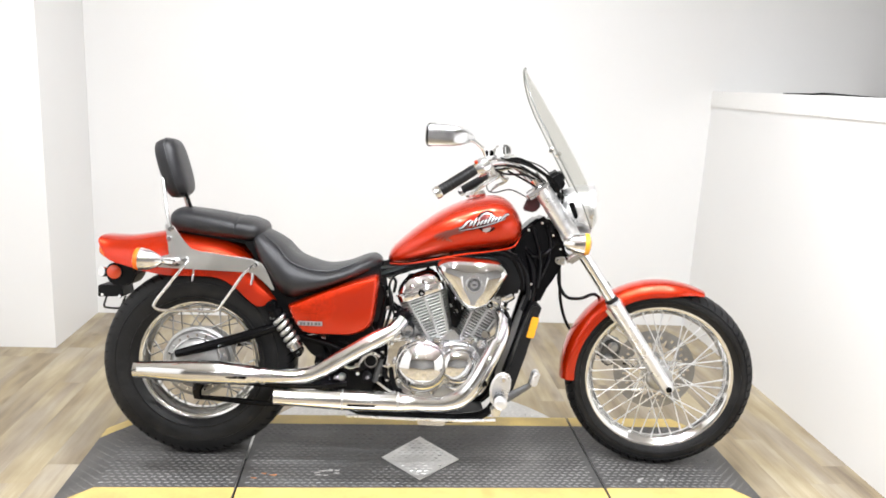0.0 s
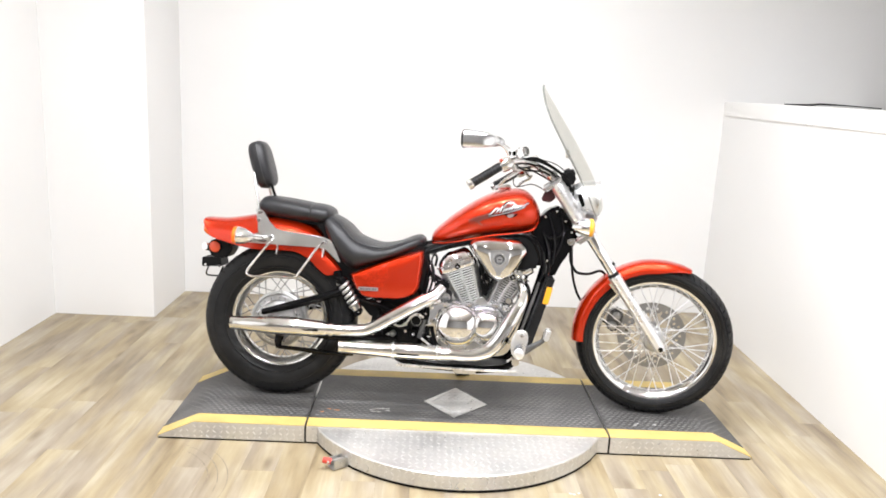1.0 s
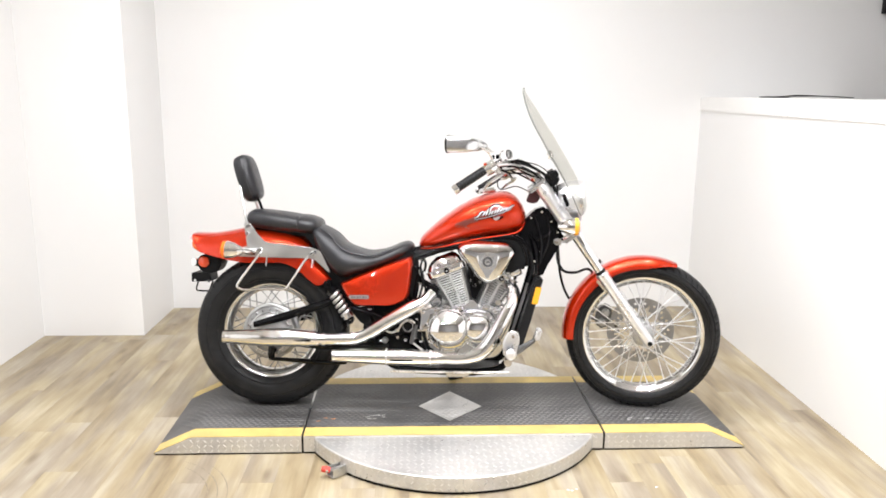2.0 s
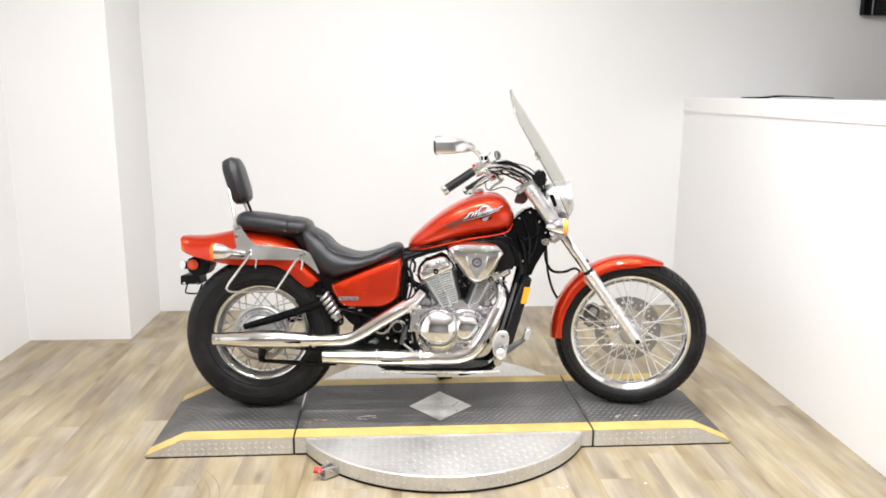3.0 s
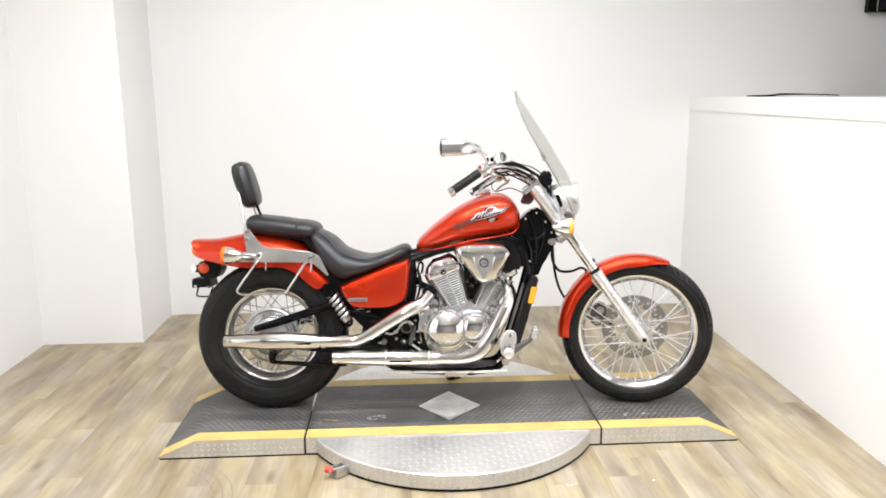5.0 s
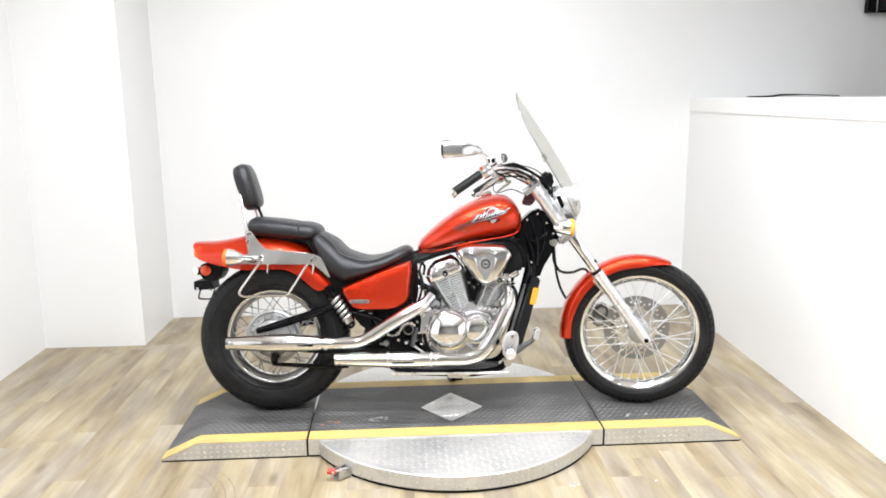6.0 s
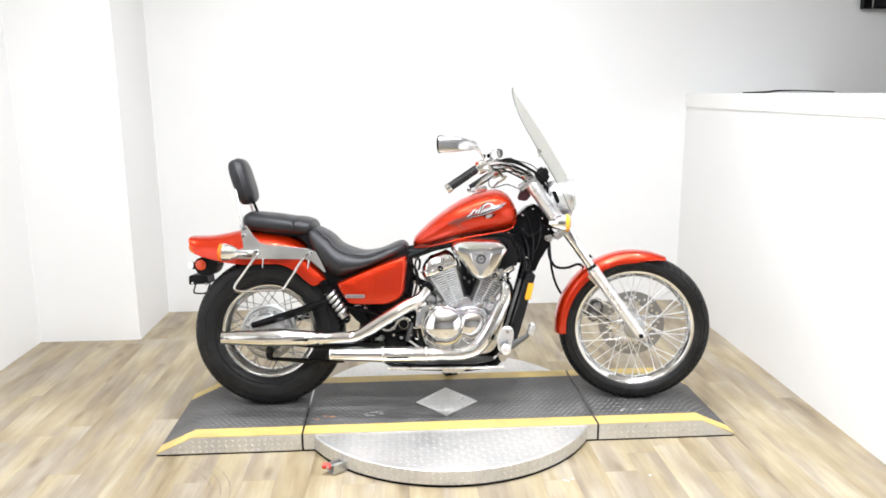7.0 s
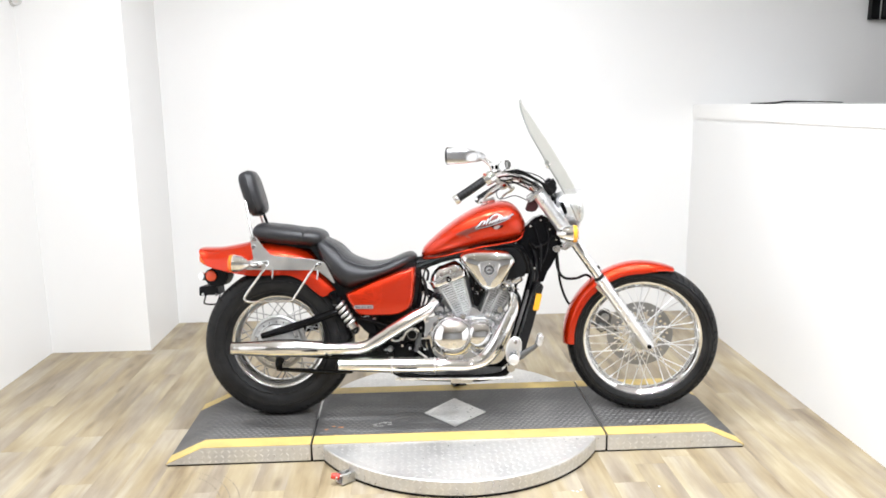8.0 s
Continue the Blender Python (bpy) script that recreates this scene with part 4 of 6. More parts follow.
for x, z in ((-0.8136, 0.641), (-0.6197, 0.637)):
    part("rail_peg", tube(bmesh.new(), [(x, -0.145, z + 0.02), (x, -0.150, z), (x - 0.002, -0.152, z - 0.018)], 0.0042, 8), CHROME, rail)

cover = [(-0.5014, 0.5458), (-0.4792, 0.5637), (-0.3683, 0.6118), (-0.2262, 0.6621), (-0.1995, 0.656), (-0.2032, 0.5837), (-0.217, 0.4989), (-0.2738, 0.4622), (-0.3502, 0.4582), (-0.4368, 0.4602), (-0.4698, 0.486)]
side_cover = part("side_cover", pillow(bmesh.new(), cover, -0.100, -0.166, 0.13, 8, 0.5, 4), PAINT, bike, "glossy orange-red side cover", 50)
part("badge_plate", box(bmesh.new(), (-0.462, -0.1785, 0.4935), (-0.380, -0.1735, 0.5085), 0.0015), SILVER, side_cover, "small silver name plate")
for k, w in enumerate((0.009, 0.006, 0.008, 0.006, 0.009, 0.007)):
    x = -0.454 + 0.0122 * k
    part("badge_bar", box(bmesh.new(), (x, -0.1797, 0.4965), (x + w, -0.1787, 0.5055), 0), DARKCAST, side_cover, "dark bar of unreadable writing")

# ---- frame ----
frame_part = part("frame", tube(bmesh.new(), [(0.3737, 0, 0.8465), (0.3113, 0, 0.816), (0.1562, 0, 0.75), (0.0018, 0, 0.7197), (-0.1522, 0, 0.6844), (-0.3058, 0, 0.6491), (-0.4278, 0, 0.584), (-0.613, 0, 0.6441)], 0.026, 14), BLACK, bike, "black enamelled steel frame")
for y in (-0.085, 0.085):
    part("frame_rail", tube(bmesh.new(), [(0.3007, y * 0.5, 0.7792), (0.3323, y * 0.8, 0.6742), (0.3077, y, 0.5314), (0.2491, y, 0.3336), (0.2022, y, 0.2018), (0.1011, y, 0.1697), (-0.1002, y, 0.1678), (-0.2817, y, 0.192), (-0.3635, y, 0.2944), (-0.3905, y, 0.4321), (-0.3664, y, 0.5514), (-0.2648, y, 0.6315), (-0.1009, y * 0.8, 0.6893)], 0.015, 12), BLACK, frame_part)
neck = [(0.2448, 0.7528), (0.2724, 0.8168), (0.2997, 0.8514), (0.3436, 0.8852), (0.3746, 0.8852), (0.4071, 0.8474), (0.4429, 0.7781), (0.4464, 0.7427), (0.4182, 0.7194), (0.3895, 0.6669), (0.3614, 0.5766), (0.3307, 0.5766), (0.3151, 0.6318), (0.2944, 0.6921), (0.2713, 0.7295)]
part("neck_cover", slab(bmesh.new(), neck, -0.058, 0.058, 0.012, 3), BLACK, frame_part, "glossy black steering neck")
part("seat_post_frame", tube(bmesh.new(), [(-0.188, -0.07, 0.6554), (-0.1805, -0.08, 0.5739), (-0.1904, -0.085, 0.4935), (-0.2224, -0.085, 0.3945)], 0.012), BLACK, frame_part)
part("under_tank_bar", tube(bmesh.new(), [(-0.2035, -0.06, 0.6768), (-0.1009, -0.075, 0.69), (0.0224, -0.09, 0.7214), (0.1667, -0.10, 0.7546), (0.2439, -0.10, 0.7475), (0.2812, -0.098, 0.6921), (0.2938, -0.095, 0.6321)], 0.012), BLACK, frame_part)
bm = slab(bmesh.new(), [(-0.3858, 0.4755), (-0.2129, 0.5153), (-0.1717, 0.4161), (-0.151, 0.3177), (-0.2012, 0.22), (-0.3626, 0.22), (-0.4244, 0.3177)], -0.07, 0.07, 0.02, 3)
part("battery_box", bm, PLASTIC, bike, "black plastic battery box")
# Added black panel darkens the see-through gap beside the side cover.
part("side_filler", slab(bmesh.new(), [(-0.222, 0.500), (-0.186, 0.500), (-0.178, 0.560), (-0.180, 0.662), (-0.216, 0.668)], -0.090, -0.060, 0.004), PLASTIC, bike, "black filler panel added beside the side cover")
bm = slab(bmesh.new(), [(-0.4669, 0.4389), (-0.4061, 0.4537), (-0.3697, 0.3895), (-0.3846, 0.3599), (-0.4255, 0.3895)], -0.125, -0.095, 0.004)
tube(bm, [(-0.4671, -0.12, 0.4474), (-0.365, -0.12, 0.4217), (-0.3037, -0.11, 0.3914)], 0.011)
part("peg_bracket", bm, BLACK, bike, "black passenger peg bracket")
swing = part("swingarm", tube(bmesh.new(), [(-0.8093, -0.135, 0.3106), (-0.6063, -0.135, 0.2881), (-0.4037, -0.10, 0.2748), (-0.3026, -0.08, 0.2773)], 0.018, 12), BLACK, bike, "black tubular swingarm")
part("swingarm_stay", tube(bmesh.new(), [(-0.8739, -0.128, 0.3694), (-0.751, -0.128, 0.4049), (-0.6299, -0.128, 0.4434), (-0.5439, -0.125, 0.4745), (-0.4881, -0.11, 0.4903)], [0.013, 0.018, 0.018, 0.015, 0.012], 12), BLACK, swing)
part("swingarm_stay", tube(bmesh.new(), [(-0.809, 0.12, 0.3423), (-0.6073, 0.12, 0.3807), (-0.4053, 0.08, 0.4349)], 0.015, 10), BLACK, swing)
part("brake_torque_rod", tube(bmesh.new(), [(-0.800, -0.128, 0.222), (-0.740, -0.126, 0.219), (-0.660, -0.124, 0.213), (-0.580, -0.120, 0.206), (-0.480, -0.115, 0.205)], [0.008, 0.009, 0.011, 0.009, 0.006], 8), BLACK, swing)
bm = tube(bmesh.new(), [(-0.796, -0.126, 0.2716), (-0.802, -0.128, 0.2450), (-0.798, -0.13, 0.220)], [0.020, 0.016, 0.013], 8)
part("brake_arm", bm, BLACK, swing)

# Added black panel darkens the see-through gap behind the shock.
part("gap_filler", slab(bmesh.new(), [(-0.615, 0.640), (-0.480, 0.600), (-0.430, 0.470), (-0.470, 0.425), (-0.560, 0.480)], -0.092, -0.070, 0.004), PLASTIC, bike, "black filler panel added behind the shock absorber")

# shock absorber with a chrome spring
a, b = Vector((-0.556, -0.138, 0.551)), Vector((-0.462, -0.138, 0.398))
shock = part("shock_absorber", tube(bmesh.new(), [a, b], 0.015, 12), BLACK, bike, "rear shock absorber with chrome spring")
d = (b - a).normalized()
s = d.orthogonal().normalized()
u = d.cross(s)
coil = [a + d * (0.036 + 0.122 * k / 66) + 0.0190 * (math.cos(2 * math.pi * k / 12) * s + math.sin(2 * math.pi * k / 12) * u) for k in range(67)]
part("spring", tube(bmesh.new(), coil, 0.0080, 10, 1), STEEL, shock, "chrome coil spring")
for q in (a, b):
    part("shock_eye", lathe(bmesh.new(), [(0.006, -0.02), (0.017, -0.02), (0.017, 0.02), (0.006, 0.02)], q, (0, 1, 0), 16, True), BLACK, shock)
part("shock_cup", tube(bmesh.new(), [a + d * 0.020, a + d * 0.040], 0.0255, 18), BLACK, shock, "black upper spring cup")
part("shock_cup", tube(bmesh.new(), [b - d * 0.030, b - d * 0.010], 0.0235, 18), CHROME, shock, "chrome lower spring cup")

# ---- engine ----
case = [(-0.118, 0.262), (-0.132, 0.320), (-0.130, 0.395), (-0.116, 0.436), (-0.060, 0.456), (0.020, 0.456), (0.150, 0.456), (0.192, 0.430), (0.200, 0.360), (0.170, 0.275), (0.090, 0.222), (-0.080, 0.222)]
engine = part("engine", slab(bmesh.new(), case, -0.110, 0.110, 0.012, 3), CAST, bike, "polished V-twin engine with finned cylinders")


def rounded(cx, cy, hx, hy, r, n=5):
    pts = []
    for sx, sy, a0 in ((1, 1, 0), (-1, 1, 90), (-1, -1, 180), (1, -1, 270)):
        for k in range(n + 1):
            q = radians(a0 + 90 * k / n)
            pts.append((cx + sx * (hx - r) + r * math.cos(q), cy + sy * (hy - r) + r * math.sin(q)))
    return pts


def cylinder_unit(name, base, axis, length, low, high, count, half_y, shift, label):
    """A finned cylinder: base and axis in (x, z); low and high: half widths at foot and head."""
    ax = Vector((axis[0], 0, axis[1])).normalized()
    side = Vector((ax.z, 0, -ax.x))
    o = Vector((base[0], 0, base[1]))

    def ring(s, hx, hy, off=0.0, r=0.03):
        return [o + ax * s + side * (off + x) + Vector((0, y, 0)) for x, y in rounded(0, 0, hx, hy, min(r, hx * 0.9, hy * 0.9))]

    # Near-black barrel puts the shade between the fins into colour.
    barrel = part(name, loft(bmesh.new(), [ring(-0.03, low * 0.8, half_y * 0.8), ring(length * 0.5, (low + high) * 0.4, half_y * 0.8, shift * 0.5), ring(length, high * 0.8, half_y * 0.8, shift)]), PLASTIC, bike, label)
    for k in range(count):
        t = (k + 0.5) / count
        s, hx, off = length * t, low + (high - low) * t, shift * t
        thick = 0.0022 if k % 2 else 0.0026
        part("fin", loft(bmesh.new(), [ring(s - thick, hx - 0.0012, half_y - 0.0012, off), ring(s - thick * 0.3, hx, half_y, off), ring(s + thick * 0.3, hx, half_y, off), ring(s + thick, hx - 0.0012, half_y - 0.0012, off)]), CAST, barrel)
    # cast ribs that tie the fins together
    for q in (-0.62, 0.05, 0.70):
        foot, top = o + ax * 0.004 + side * (q * low), o + ax * (length - 0.002) + side * (shift + q * high)
        part("fin_rib", tube(bmesh.new(), [foot + Vector((0, 0.004 - half_y, 0)), top + Vector((0, 0.004 - half_y, 0))], 0.0052, 8), CAST, barrel)
    # flange and nuts at the foot
    part("base_flange", loft(bmesh.new(), [ring(-0.012, low + 0.006, half_y + 0.004), ring(-0.010, low + 0.008, half_y + 0.006), ring(-0.003, low + 0.008, half_y + 0.006), ring(-0.001, low + 0.006, half_y + 0.004)]), ALLOY, barrel, "polished cylinder foot")
    for q in (-0.8, 0.8):
        part("base_nut", lathe(bmesh.new(), [(0, 0.010), (0.005, 0.009), (0.0065, 0.006), (0.0065, -0.004), (0, -0.004)], o + side * (q * low) + Vector((0, 0.004 - half_y, 0)), ax, 6), CHROME, barrel)
    return barrel, ring


rear_cyl, ring = cylinder_unit("rear_cylinder", (0.0174, 0.442), (-0.367, 0.93), 0.165, 0.048, 0.086, 16, 0.105, -0.006, "finned rear cylinder")
L = 0.168
def dome_nut(name, at, axis, r, owner, mat_=CHROME):
    part(name, lathe(bmesh.new(), [(0, 0.9 * r), (0.5 * r, 0.8 * r), (0.85 * r, 0.4 * r), (r, -0.1 * r), (r * 1.25, -0.15 * r), (r * 1.25, -0.5 * r), (0, -0.5 * r)], at, axis, 12), mat_, owner)


def rocker_cover(owner, ring, base, w, hy, off):
    """Chrome head: gasket, lower box, stepped lid, nuts and a plug recess."""
    part("head_gasket", loft(bmesh.new(), [ring(base - 0.004, w - 0.002, hy - 0.002, off), ring(base, w - 0.002, hy - 0.002, off)]), DARKCAST, owner)
    part("cylinder_head", loft(bmesh.new(), [ring(base, w - 0.002, hy, off), ring(base + 0.003, w, hy + 0.002, off), ring(base + 0.024, w + 0.001, hy + 0.002, off), ring(base + 0.028, w - 0.002, hy, off), ring(base + 0.030, w - 0.006, hy - 0.004, off), ring(base + 0.040, w - 0.006, hy - 0.004, off),
                                                       ring(base + 0.056, w - 0.014, hy - 0.010, off + 0.004), ring(base + 0.070, w - 0.030, hy - 0.020, off + 0.008), ring(base + 0.077, w * 0.45, hy * 0.7, off + 0.010)]), CHROME, owner, "chrome rocker cover")
    lip = [Vector(q) for q in ring(base + 0.029, w + 0.003, hy + 0.004, off)]
    part("cover_lip", tube(bmesh.new(), lip, 0.0030, 6, 1, False, True), CHROME, owner)
    face = [Vector(q) for q in ring(base + 0.046, w * 0.62, hy + 0.001, off)]
    near = sorted(face, key=lambda q: q.y)[:2]
    for q in near:
        dome_nut("head_bolt", q, (0, -1, 0.25), 0.0085, owner)
    low_face = sorted((Vector(q) for q in ring(base + 0.013, w * 0.72, hy + 0.003, off)), key=lambda q: q.y)[:2]
    for q in low_face:
        dome_nut("head_bolt", q, (0, -1, 0), 0.0062, owner)
    mid = (low_face[0] + low_face[1]) / 2
    # A flat black disc stands in for the shaded recess.
    part("recess_disc", lathe(bmesh.new(), [(0, -0.002), (0.010, -0.002), (0.012, 0.001), (0, 0.001)], mid, (0, 1, 0), 18), BLACK, owner, "black disc painting the plug recess's shade")
    part("plug_cap", lathe(bmesh.new(), [(0, -0.010), (0.004, -0.010), (0.006, -0.004), (0.006, 0.0), (0, 0.0)], mid, (0, 1, 0), 12), CHROME, owner)


rocker_cover(rear_cyl, ring, L, 0.084, 0.108, -0.006)
front_cyl, ring = cylinder_unit("front_cylinder", (0.111, 0.442), (0.438, 0.90), 0.135, 0.047, 0.068, 13, 0.100, 0.004, "finned front cylinder")
rocker_cover(front_cyl, ring, 0.138, 0.068, 0.102, 0.004)
bm = tube(bmesh.new(), [(0.205, -0.06, 0.580), (0.236, -0.085, 0.598), (0.262, -0.095, 0.612)], [0.020, 0.019, 0.014], 14)
part("spark_plug_cover", bm, CHROME, front_cyl, "chrome plug cover")
part("port_flange", lathe(bmesh.new(), [(0.0, 0.0), (0.024, 0.0), (0.030, 0.03), (0.027, 0.05), (0.0, 0.05)], (-0.1007, -0.075, 0.5296), (-0.5, -0.7, -0.4), 20), BLACK, rear_cyl)

# turned engine covers
bm = lathe(bmesh.new(), [(0.093, 0.0), (0.093, -0.032), (0.091, -0.038), (0.0865, -0.040), (0.0855, -0.046), (0.0835, -0.051), (0.076, -0.058), (0.062, -0.066), (0.044, -0.073), (0.022, -0.0775), (0.0, -0.079)], (-0.041, -0.112, 0.360), (0, 1, 0), 64)
clutch = part("clutch_cover", bm, CHROME, bike, "round mirror-chrome clutch cover", 50)
for k in range(9):
    a = 2 * math.pi * (k + 0.3) / 9
    part("cover_lug", lathe(bmesh.new(), [(0, -0.040), (0.0085, -0.040), (0.0100, -0.036), (0.0105, 0), (0, 0)], (-0.041 + 0.0945 * math.cos(a), -0.112, 0.360 + 0.0945 * math.sin(a)), (0, 1, 0), 12), ALLOY, clutch)
    dome_nut("cover_bolt", (-0.041 + 0.0945 * math.cos(a), -0.1525, 0.360 + 0.0945 * math.sin(a)), (0, -1, 0), 0.0058, clutch)
oval = [(0.022, 0.425), (0.045, 0.446), (0.090, 0.450), (0.138, 0.434), (0.160, 0.390), (0.156, 0.340), (0.130, 0.298), (0.090, 0.276), (0.050, 0.284), (0.030, 0.310)]
ovc = part("crank_cover", pillow(bmesh.new(), oval, -0.108, -0.138, 0.10), ALLOY, bike, "polished crankcase side cover", 50)
part("crank_dome", lathe(bmesh.new(), [(0.066, 0.010), (0.066, -0.008), (0.064, -0.014), (0.060, -0.015), (0.058, -0.021), (0.050, -0.027), (0.036, -0.032), (0.018, -0.0355), (0, -0.0365)], (0.082, -0.140, 0.366), (0, 1, 0), 52), CHROME, ovc, "domed mirror-chrome cap", 50)
for k in range(8):
    a = 2 * math.pi * (k + 0.5) / 8
    if math.cos(a) > -0.75:
        dome_nut("cover_bolt", (0.082 + 0.0735 * math.cos(a), -0.144, 0.366 + 0.0735 * math.sin(a)), (0, -1, 0), 0.0062, ovc)
# cast web between the cylinders, lugs and brackets on the upper crankcase
part("cylinder_web", slab(bmesh.new(), [(0.018, 0.446), (0.092, 0.446), (0.072, 0.476), (0.056, 0.490), (0.036, 0.478)], -0.116, -0.040, 0.006, 3), CAST, engine, "smooth cast web between the cylinders")
part("release_bracket", slab(bmesh.new(), [(-0.160, 0.448), (-0.085, 0.462), (-0.078, 0.446), (-0.124, 0.434), (-0.140, 0.400), (-0.150, 0.356), (-0.166, 0.352), (-0.160, 0.405)], -0.158, -0.128, 0.006, 3), CHROME, engine, "curved polished lever bracket")
for x, z in ((-0.150, 0.438), (-0.098, 0.450), (-0.158, 0.364)):
    dome_nut("bracket_bolt", (x, -0.160, z), (0, -1, 0), 0.0066, engine)
for x0, x1, z0, z1 in ((-0.070, -0.030, 0.448, 0.466), (-0.010, 0.020, 0.446, 0.462), (0.100, 0.132, 0.446, 0.468), (0.142, 0.172, 0.432, 0.460), (0.176, 0.198, 0.400, 0.432)):
    part("case_lug", box(bmesh.new(), (x0, -0.146, z0), (x1, -0.100, z1), 0.005, None, 3), ALLOY, engine)
    dome_nut("case_bolt", ((x0 + x1) / 2, -0.147, (z0 + z1) / 2), (0, -1, 0), 0.0060, engine)
part("coolant_pipe", tube(bmesh.new(), [(0.176, -0.128, 0.452), (0.206, -0.122, 0.470), (0.222, -0.112, 0.500), (0.214, -0.100, 0.535)], 0.0095, 12), CHROME, engine, "bent chrome coolant pipe")
for q, r in (((-0.020, -0.112, 0.520), 0.006), ((0.068, -0.080, 0.545), 0.007), ((0.052, -0.078, 0.565), 0.005), ((0.088, -0.085, 0.560), 0.005), ((0.070, -0.070, 0.590), 0.007)):
    dome_nut("carburettor_screw", q, (0, -1, 0.2), r, engine)
for pts in ([(0.030, -0.070, 0.640), (0.048, -0.088, 0.600), (0.060, -0.090, 0.555), (0.074, -0.086, 0.530)], [(0.046, -0.066, 0.630), (0.070, -0.086, 0.590), (0.086, -0.090, 0.545)], [(-0.145, -0.080, 0.668), (-0.165, -0.092, 0.630), (-0.158, -0.098, 0.570), (-0.142, -0.090, 0.520)]):
    part("ignition_lead", tube(bmesh.new(), pts, 0.0042, 8), PLASTIC, engine, "black ignition lead")
for pts, r in (([(-0.172, -0.100, 0.425), (-0.166, -0.112, 0.385), (-0.172, -0.116, 0.340), (-0.158, -0.116, 0.300), (-0.142, -0.110, 0.262)], 0.0075), ([(-0.186, -0.095, 0.410), (-0.182, -0.108, 0.370), (-0.190, -0.112, 0.330), (-0.182, -0.112, 0.285)], 0.0055),
               ([(-0.150, -0.105, 0.345), (-0.142, -0.118, 0.310), (-0.128, -0.122, 0.276), (-0.104, -0.122, 0.252)], 0.0085)):
    part("hose", tube(bmesh.new(), pts, r, 8), PLASTIC, engine, "black rubber hose")
for q in ((-0.170, -0.121, 0.352), (-0.160, -0.124, 0.304), (-0.188, -0.116, 0.318), (-0.176, -0.112, 0.398)):
    part("hose_clip", lathe(bmesh.new(), [(0.0078, -0.004), (0.0100, -0.003), (0.0100, 0.003), (0.0078, 0.004)], (q[0], q[1] + 0.008, q[2]), (0.15, 0, 1), 14, True), CHROME, engine, "small bright hose clip")
part("engine_mount", slab(bmesh.new(), [(-0.225, 0.235), (-0.150, 0.235), (-0.130, 0.262), (-0.140, 0.300), (-0.200, 0.290)], -0.095, -0.060, 0.006), BLACK, engine, "black engine mount plate")
bm = lathe(bmesh.new(), [(0, -0.03), (0.024, -0.03), (0.030, -0.02), (0.030, 0.01), (0, 0.01)], (-0.2172, -0.09, 0.3692), (0, 1, 0), 20)
part("brake_switch", bm, PLASTIC, engine, "black round cap")
part("brake_pipe", tube(bmesh.new(), [(-0.318, -0.118, 0.352), (-0.290, -0.122, 0.342), (-0.262, -0.124, 0.352), (-0.240, -0.126, 0.384), (-0.212, -0.126, 0.398), (-0.188, -0.122, 0.384)], 0.0045, 8), BRIGHT, engine, "bent bright brake pipe")
for q in ((-0.318, -0.118, 0.352), (-0.262, -0.124, 0.352)):
    part("pipe_nut", lathe(bmesh.new(), [(0, -0.008), (0.0065, -0.008), (0.0075, -0.005), (0.0075, 0.006), (0, 0.006)], q, (0.6, -0.3, 0), 6), BRIGHT, engine)
bm = tube(bmesh.new(), [(-0.1825, -0.05, 0.5777), (-0.1518, -0.055, 0.552), (-0.1211, -0.06, 0.5365)], 0.013, 10)
part("intake_boot", bm, BLACK, engine)
bm = lathe(bmesh.new(), [(0, -0.09), (0.020, -0.09), (0.026, -0.082), (0.026, 0.06), (0, 0.06)], (-0.098, 0.0, 0.470), (0, 1, 0), 24)
part("starter_cover", bm, ALLOY, engine)

bm = slab(bmesh.new(), [(0.020, 0.480), (0.105, 0.480), (0.120, 0.560), (0.110, 0.640), (0.040, 0.640), (0.035, 0.560)], -0.055, 0.070, 0.010)
part("carburettor", bm, PLASTIC, engine, "dark carburettor body between the cylinders")
for k, (x, z) in enumerate(((-0.112, 0.270), (-0.090, 0.238), (-0.040, 0.236), (0.020, 0.236), (0.080, 0.238), (0.180, 0.300), (0.192, 0.410), (0.160, 0.446), (0.100, 0.448), (-0.100, 0.440))):
    part("case_bolt", lathe(bmesh.new(), [(0, -0.012), (0.0055, -0.012), (0.0075, -0.008), (0.0075, 0), (0, 0)], (x, -0.108, z), (0, 1, 0), 8), CHROME, engine)
part("case_ridge", tube(bmesh.new(), [(0.165, -0.112, 0.440), (0.186, -0.112, 0.400), (0.188, -0.112, 0.350), (0.160, -0.112, 0.285), (0.09, -0.112, 0.236)], 0.006, 8), ALLOY, engine)
part("oil_filler", lathe(bmesh.new(), [(0, -0.03), (0.012, -0.03), (0.016, -0.024), (0.016, 0.0), (0, 0.0)], (0.172, -0.108, 0.470), (0.2, 1, -0.3), 16), CHROME, engine, "small chrome filler plug")

for pts in ([(-0.17, -0.07, 0.62), (-0.155, -0.09, 0.58), (-0.16, -0.09, 0.53), (-0.175, -0.08, 0.48)], [(-0.165, -0.05, 0.655), (-0.145, -0.07, 0.64), (-0.15, -0.075, 0.60)], [(0.235, -0.09, 0.56), (0.255, -0.10, 0.52), (0.25, -0.10, 0.47)],
            [(-0.40, -0.08, 0.42), (-0.36, -0.09, 0.36), (-0.30, -0.09, 0.33), (-0.24, -0.09, 0.335)], [(-0.33, -0.085, 0.43), (-0.28, -0.09, 0.41), (-0.26, -0.09, 0.35)]):
    part("hose", tube(bmesh.new(), pts, 0.0055, 8), PLASTIC, engine, "black rubber hose")
